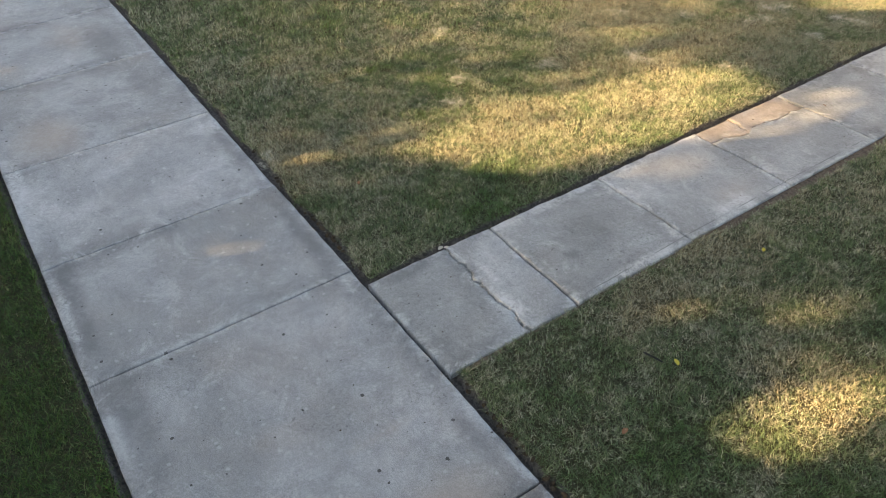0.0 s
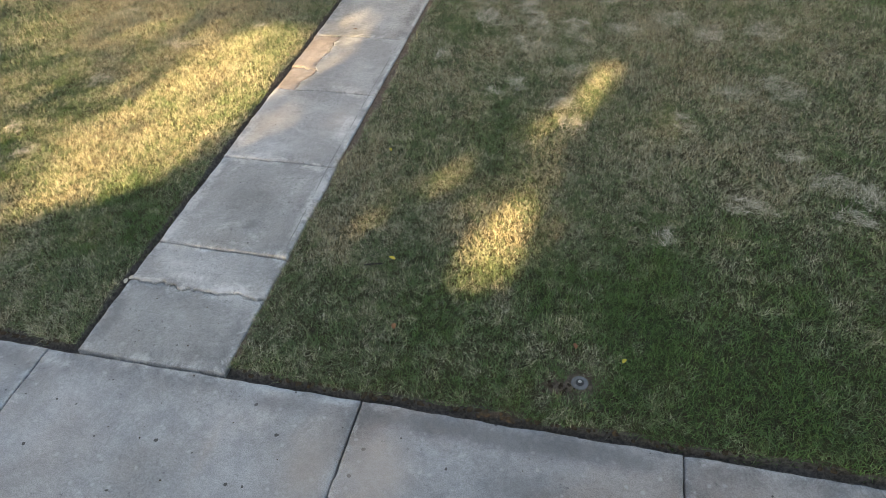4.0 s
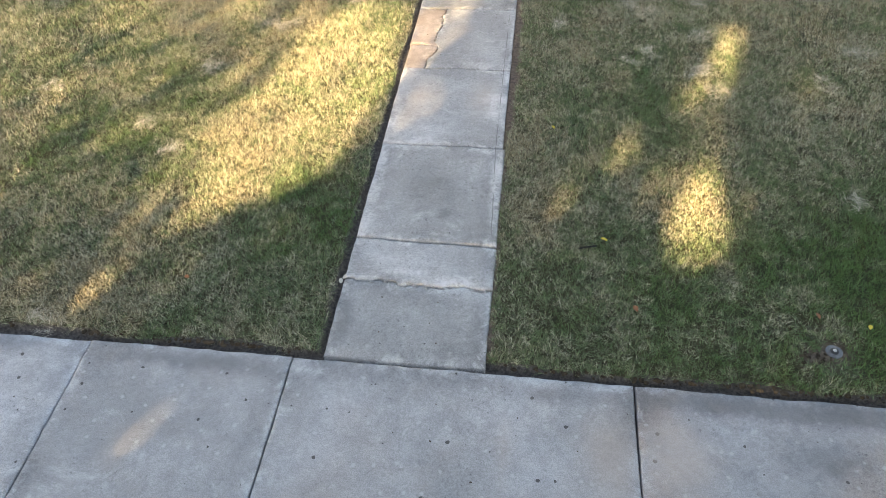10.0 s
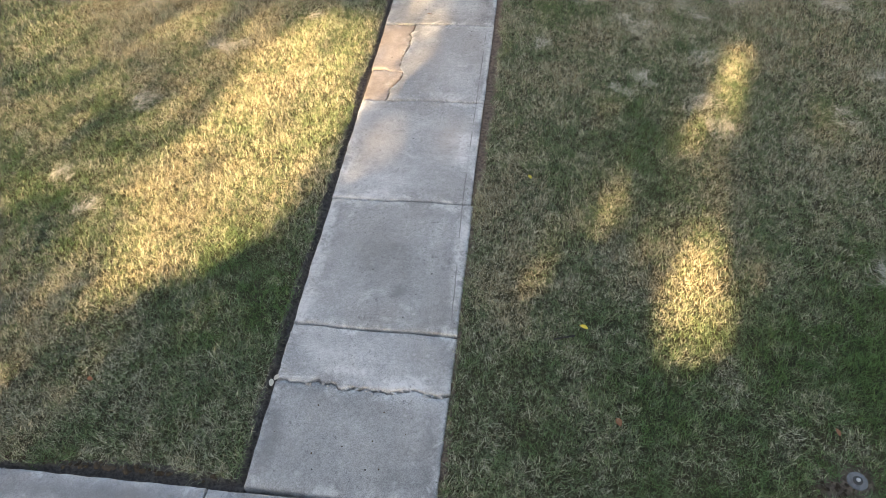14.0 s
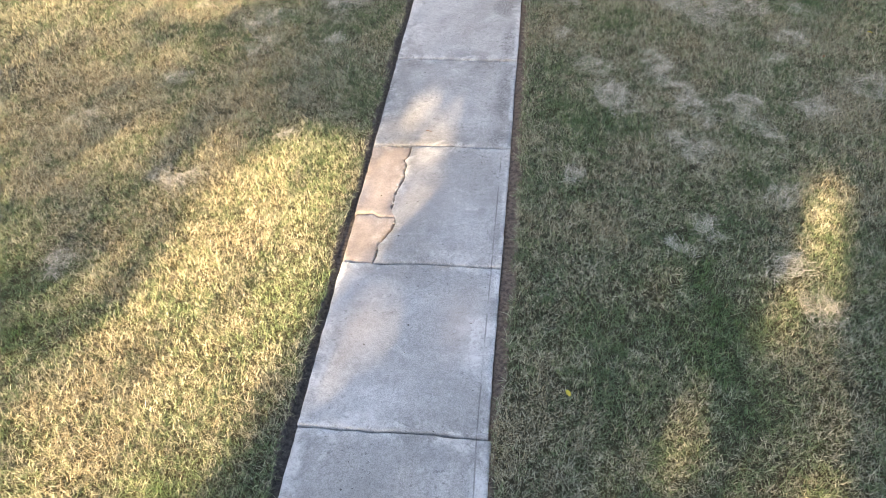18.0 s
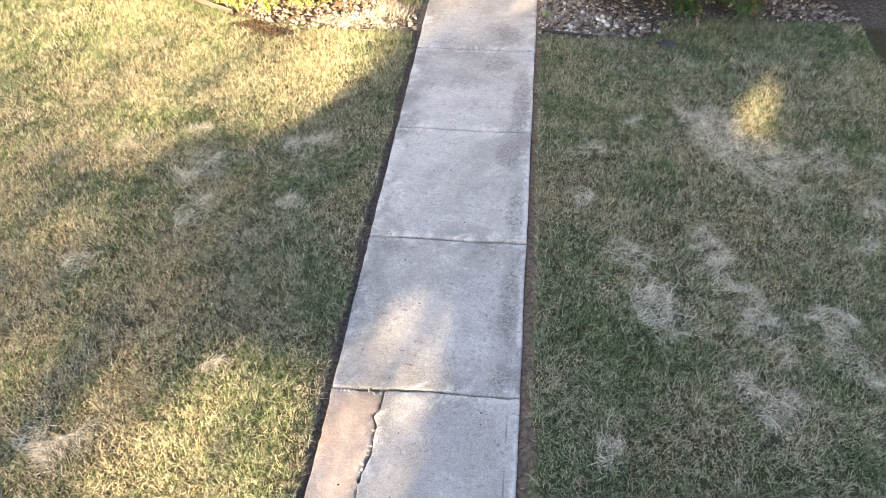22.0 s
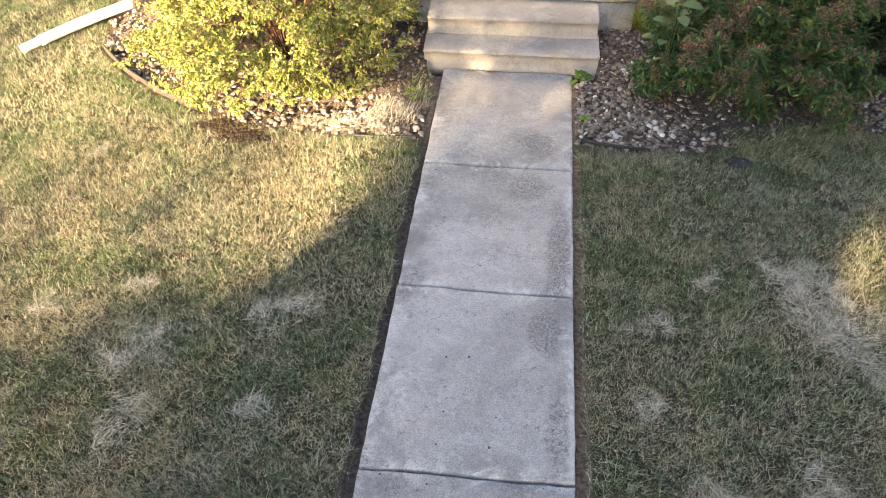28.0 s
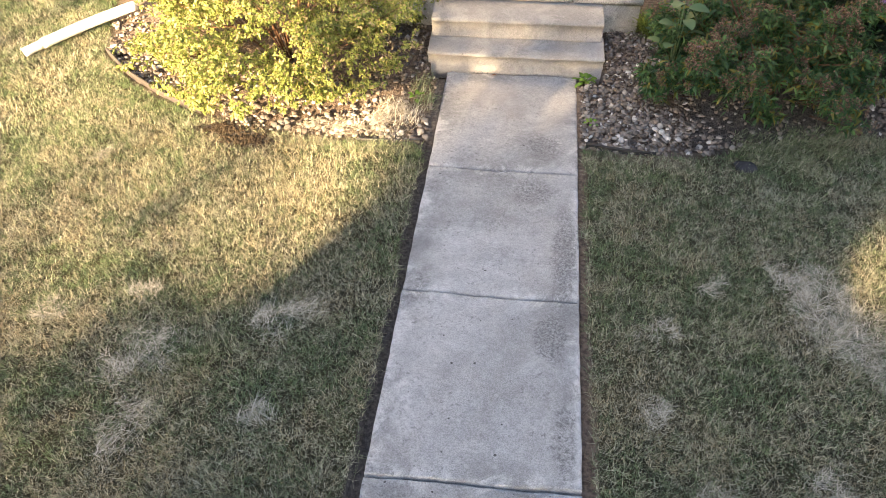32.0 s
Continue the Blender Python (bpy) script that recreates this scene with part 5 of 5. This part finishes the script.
def make_downspout():
    """A white downspout extension that lies on the lawn: a squared, ribbed pipe with a bent outlet."""
    a, b = Vector((-3.64, 9.53, 0.045)), Vector((-2.96, 10.33, 0.10))
    way = (b - a).normalized()
    side = Vector((way.y, -way.x, 0)).normalized()
    up = side.cross(way).normalized()
    white = plain("white_vinyl", (0.8, 0.8, 0.79), 0.45, 0.4, 0.06, 10.0, 0.05)
    thing = tagged(empty("downspout", a.x, a.y, 0), "white downspout extension lying on sunlit grass", "downspout")

    def pipe(t0, t1, w, h, n, bend=0.0):
        bm, rows = bmesh.new(), []
        for k in range(n + 1):
            t = t0 + (t1 - t0) * k / n
            c = a.lerp(b, t) - Vector((a.x, a.y, 0)) + side * bend * math.sin(t * 3.1)
            g = 1.0 + (0.03 if k % 2 else -0.02)
            ring = [(-w, -h * 0.6), (-w * 0.6, -h), (w * 0.6, -h), (w, -h * 0.6), (w, h * 0.6), (w * 0.6, h), (-w * 0.6, h), (-w, h * 0.6)]
            rows.append([bm.verts.new(c + side * u * g + up * v * g) for u, v in ring])
        for p, q in zip(rows, rows[1:]):
            for k in range(8):
                bm.faces.new((p[k], p[(k + 1) % 8], q[(k + 1) % 8], q[k]))
        bm.faces.new(rows[0]), bm.faces.new(rows[-1][::-1])
        bmesh.ops.recalc_face_normals(bm, faces=bm.faces)
        return bm
    part("pipe", pipe(0.16, 1.0, 0.047, 0.036, 22, -0.03), white, thing)
    part("outlet", pipe(0.0, 0.17, 0.040, 0.030, 5, -0.03), white, thing)


def make_stone(x, y, s, seed, label, colour):
    bm = bmesh.new()
    bmesh.ops.create_icosphere(bm, subdivisions=3, radius=1.0)
    for v in bm.verts:
        v.co = v.co * (1 + 0.25 * noise.noise(v.co * 1.3 + Vector((seed, 0, 0))))
        v.co = Vector((v.co.x * s, v.co.y * s * 0.75, v.co.z * s * 0.28))
    ob = tagged(part("stone", bm, plain("stone", colour, 0.9, 0.2, 0.3, 20.0, 0.5)), label, "stone")
    ob.location = (x, y, float(ground_height(np.array([x]), np.array([y]))[0]) + s * 0.02)


make_valve()
make_downspout()
YELLOW = leaf_material("yellow_leaf", (0.55, 0.45, 0.05), (0.5, 0.42, 0.08), (0.6, 0.5, 0.1))
RUST = leaf_material("rust_leaf", (0.24, 0.11, 0.06), (0.28, 0.13, 0.075), (0.19, 0.09, 0.055))
PALE = leaf_material("bleached_leaf", (0.5, 0.46, 0.40), (0.54, 0.5, 0.44), (0.46, 0.42, 0.36))
make_fallen_leaf(1.91, 1.24, 0.035, 0.055, 70, YELLOW, "yellow fallen leaf lying on grass")
make_fallen_leaf(1.5, 2.62, 0.035, 0.045, 30, YELLOW, "yellow fallen leaf lying on grass")
make_fallen_leaf(3.63, 0.6, 0.035, 0.045, 160, YELLOW, "small yellowish leaf lying on grass")
make_fallen_leaf(3.31, 0.63, 0.03, 0.048, 20, RUST, "rust-brown leaf lying on grass")
make_fallen_leaf(2.07, 0.62, 0.03, 0.058, 200, RUST, "curled rust-brown leaf lying on grass")
make_fallen_leaf(4.17, 6.6, 0.03, 0.05, 80, YELLOW, "yellow fallen leaf lying on shaded grass")
make_fallen_leaf(3.68, 6.21, 0.03, 0.045, 140, RUST, "dull brown leaf lying on shaded grass")
make_fallen_leaf(-1.15, 0.58, 0.03, 0.045, 250, RUST, "rust-brown leaf lying on lush grass")
make_fallen_leaf(-0.012, 0.655, -0.008, 0.05, 12, PALE, "bleached dry leaf at the edge of the walk")
make_fallen_leaf(-0.004, 0.70, -0.004, 0.045, -35, PALE, "bleached dry leaf at the edge of the walk")
make_stone(2.24, 8.62, 0.085, 3, "flat dark stone sunk in the grass", (0.06, 0.06, 0.066))
make_fallen_leaf(0.416, 9.62, 0.006, 0.045, 110, RUST, "curled rust-brown leaf before the lowest step")
stick = tagged(part("twig", tube([(1.70, 1.14, 0.035), (1.76, 1.155, 0.04), (1.83, 1.18, 0.034)], 0.006, 6), plain("wet_bark", (0.03, 0.03, 0.032), 0.8, 0.3, 0.3, 30.0, 0.4)), "short dark stick lying in the grass", "twig")
twig = tagged(part("twig", tube([(0.395, 4.985, 0.006), (0.42, 4.97, 0.012), (0.44, 4.975, 0.007)], 0.003, 5), TWIG), "tiny dry twig on the walk", "twig")
YELLOWISH = leaf_material("light_green_blade", (0.17, 0.24, 0.05), (0.25, 0.29, 0.07), (0.12, 0.19, 0.04), 0.2)
for k, (x, y) in enumerate([(1.68, 10.22), (1.76, 10.14), (1.65, 10.32)]):
    make_tuft(x, y, 130, 0.06, 0.26, YELLOWISH, "strappy_plant", "light green strappy plant at the porch corner", "plant", seed=470 + k, wide=0.011, group="strappy plants")


def make_crumbs(name, points, material, label, category, seed, small, large):
    """Loose crumbs and clods, each a broken lump."""
    r = np.random.default_rng(seed)
    ico = bmesh.new()
    bmesh.ops.create_icosphere(ico, subdivisions=2, radius=1.0)
    base, tri = np.array([v.co for v in ico.verts]), np.array([[v.index for v in f.verts] for f in ico.faces])
    ico.free()
    v = [pebble(base, r.uniform(small, large), r) @ np.array(Euler((0, 0, r.uniform(0, 6.28))).to_matrix()).T + p for p in points]
    f = (np.arange(len(points))[:, None, None] * len(base) + tri).reshape(-1, 3)
    tagged(link(name, fast_mesh(name, np.concatenate(v), f, False), material), label, category, kind="stuff")


r = np.random.default_rng(91)
x = r.uniform(0.04, 1.05, 70)
along_crack = [(a, float(crack_y(np.array([a]))[0]) + r.normal() * 0.012, -0.004) for a in x]
x = r.uniform(0.02, 0.3, 26)
along_crack += [(a, 4.79 + r.normal() * 0.012, -0.012) for a in x]
y = r.uniform(3.65, 4.7, 36)
along_crack += [(float(crack_x(np.array([b]))[0]) + r.normal() * 0.006, b, -0.012) for b in y]
x = r.uniform(0.02, 1.0, 44)
along_crack += [(a, 9.65 + 0.014 * a + r.normal() * 0.008, -0.004) for a in x]
make_crumbs("crumbled_concrete", along_crack, WALK_CONCRETE, "pale crumbs of concrete in the cracked walk", "rubble", 92, 0.004, 0.012)
# dark lumps stand in for the paving's pits and specks
holes = [(0.37, -0.19), (0.22, -0.67), (0.56, -0.52), (1.01, -0.82), (1.31, -0.34), (2.33, -0.5), (2.37, -0.52), (2.27, -0.56), (3.09, -0.32), (0.38, 2.88), (0.53, 2.86), (0.71, 0.54), (0.74, 0.18), (0.34, 0.24), (0.31, 0.55), (0.42, 3.33), (0.84, 3.37), (0.55, 3.05)]
holes += [(r.uniform(-3.0, 3.6), r.uniform(-1.9, -0.15)) for _ in range(70)] + [(r.uniform(0.08, 1.0), r.uniform(0.1, 4.7)) for _ in range(30)]
make_crumbs("pit_lumps", [(a, b, -0.003) for a, b in holes], SOIL, "dark lumps standing in for small pits of the paving", "grit", 94, 0.003, 0.0075)
clods = [(cx + r.normal() * sx, cy + r.normal() * sy, -0.005) for cx, cy, sx, sy, n in ((-1.62, 8.69, 0.1, 0.04, 150), (-1.38, 8.58, 0.1, 0.05, 170), (3.24, 0.32, 0.05, 0.025, 16), (-0.8, 0.035, 0.5, 0.012, 70), (2.6, 0.03, 0.9, 0.012, 110)) for _ in range(n)]
clods = [p for p in clods if not -0.05 < p[0] < W + 0.05]
make_crumbs("soil_clods", clods, SOIL, "dark crumbly soil at the lawn's bare edges", "soil", 93, 0.006, 0.02)
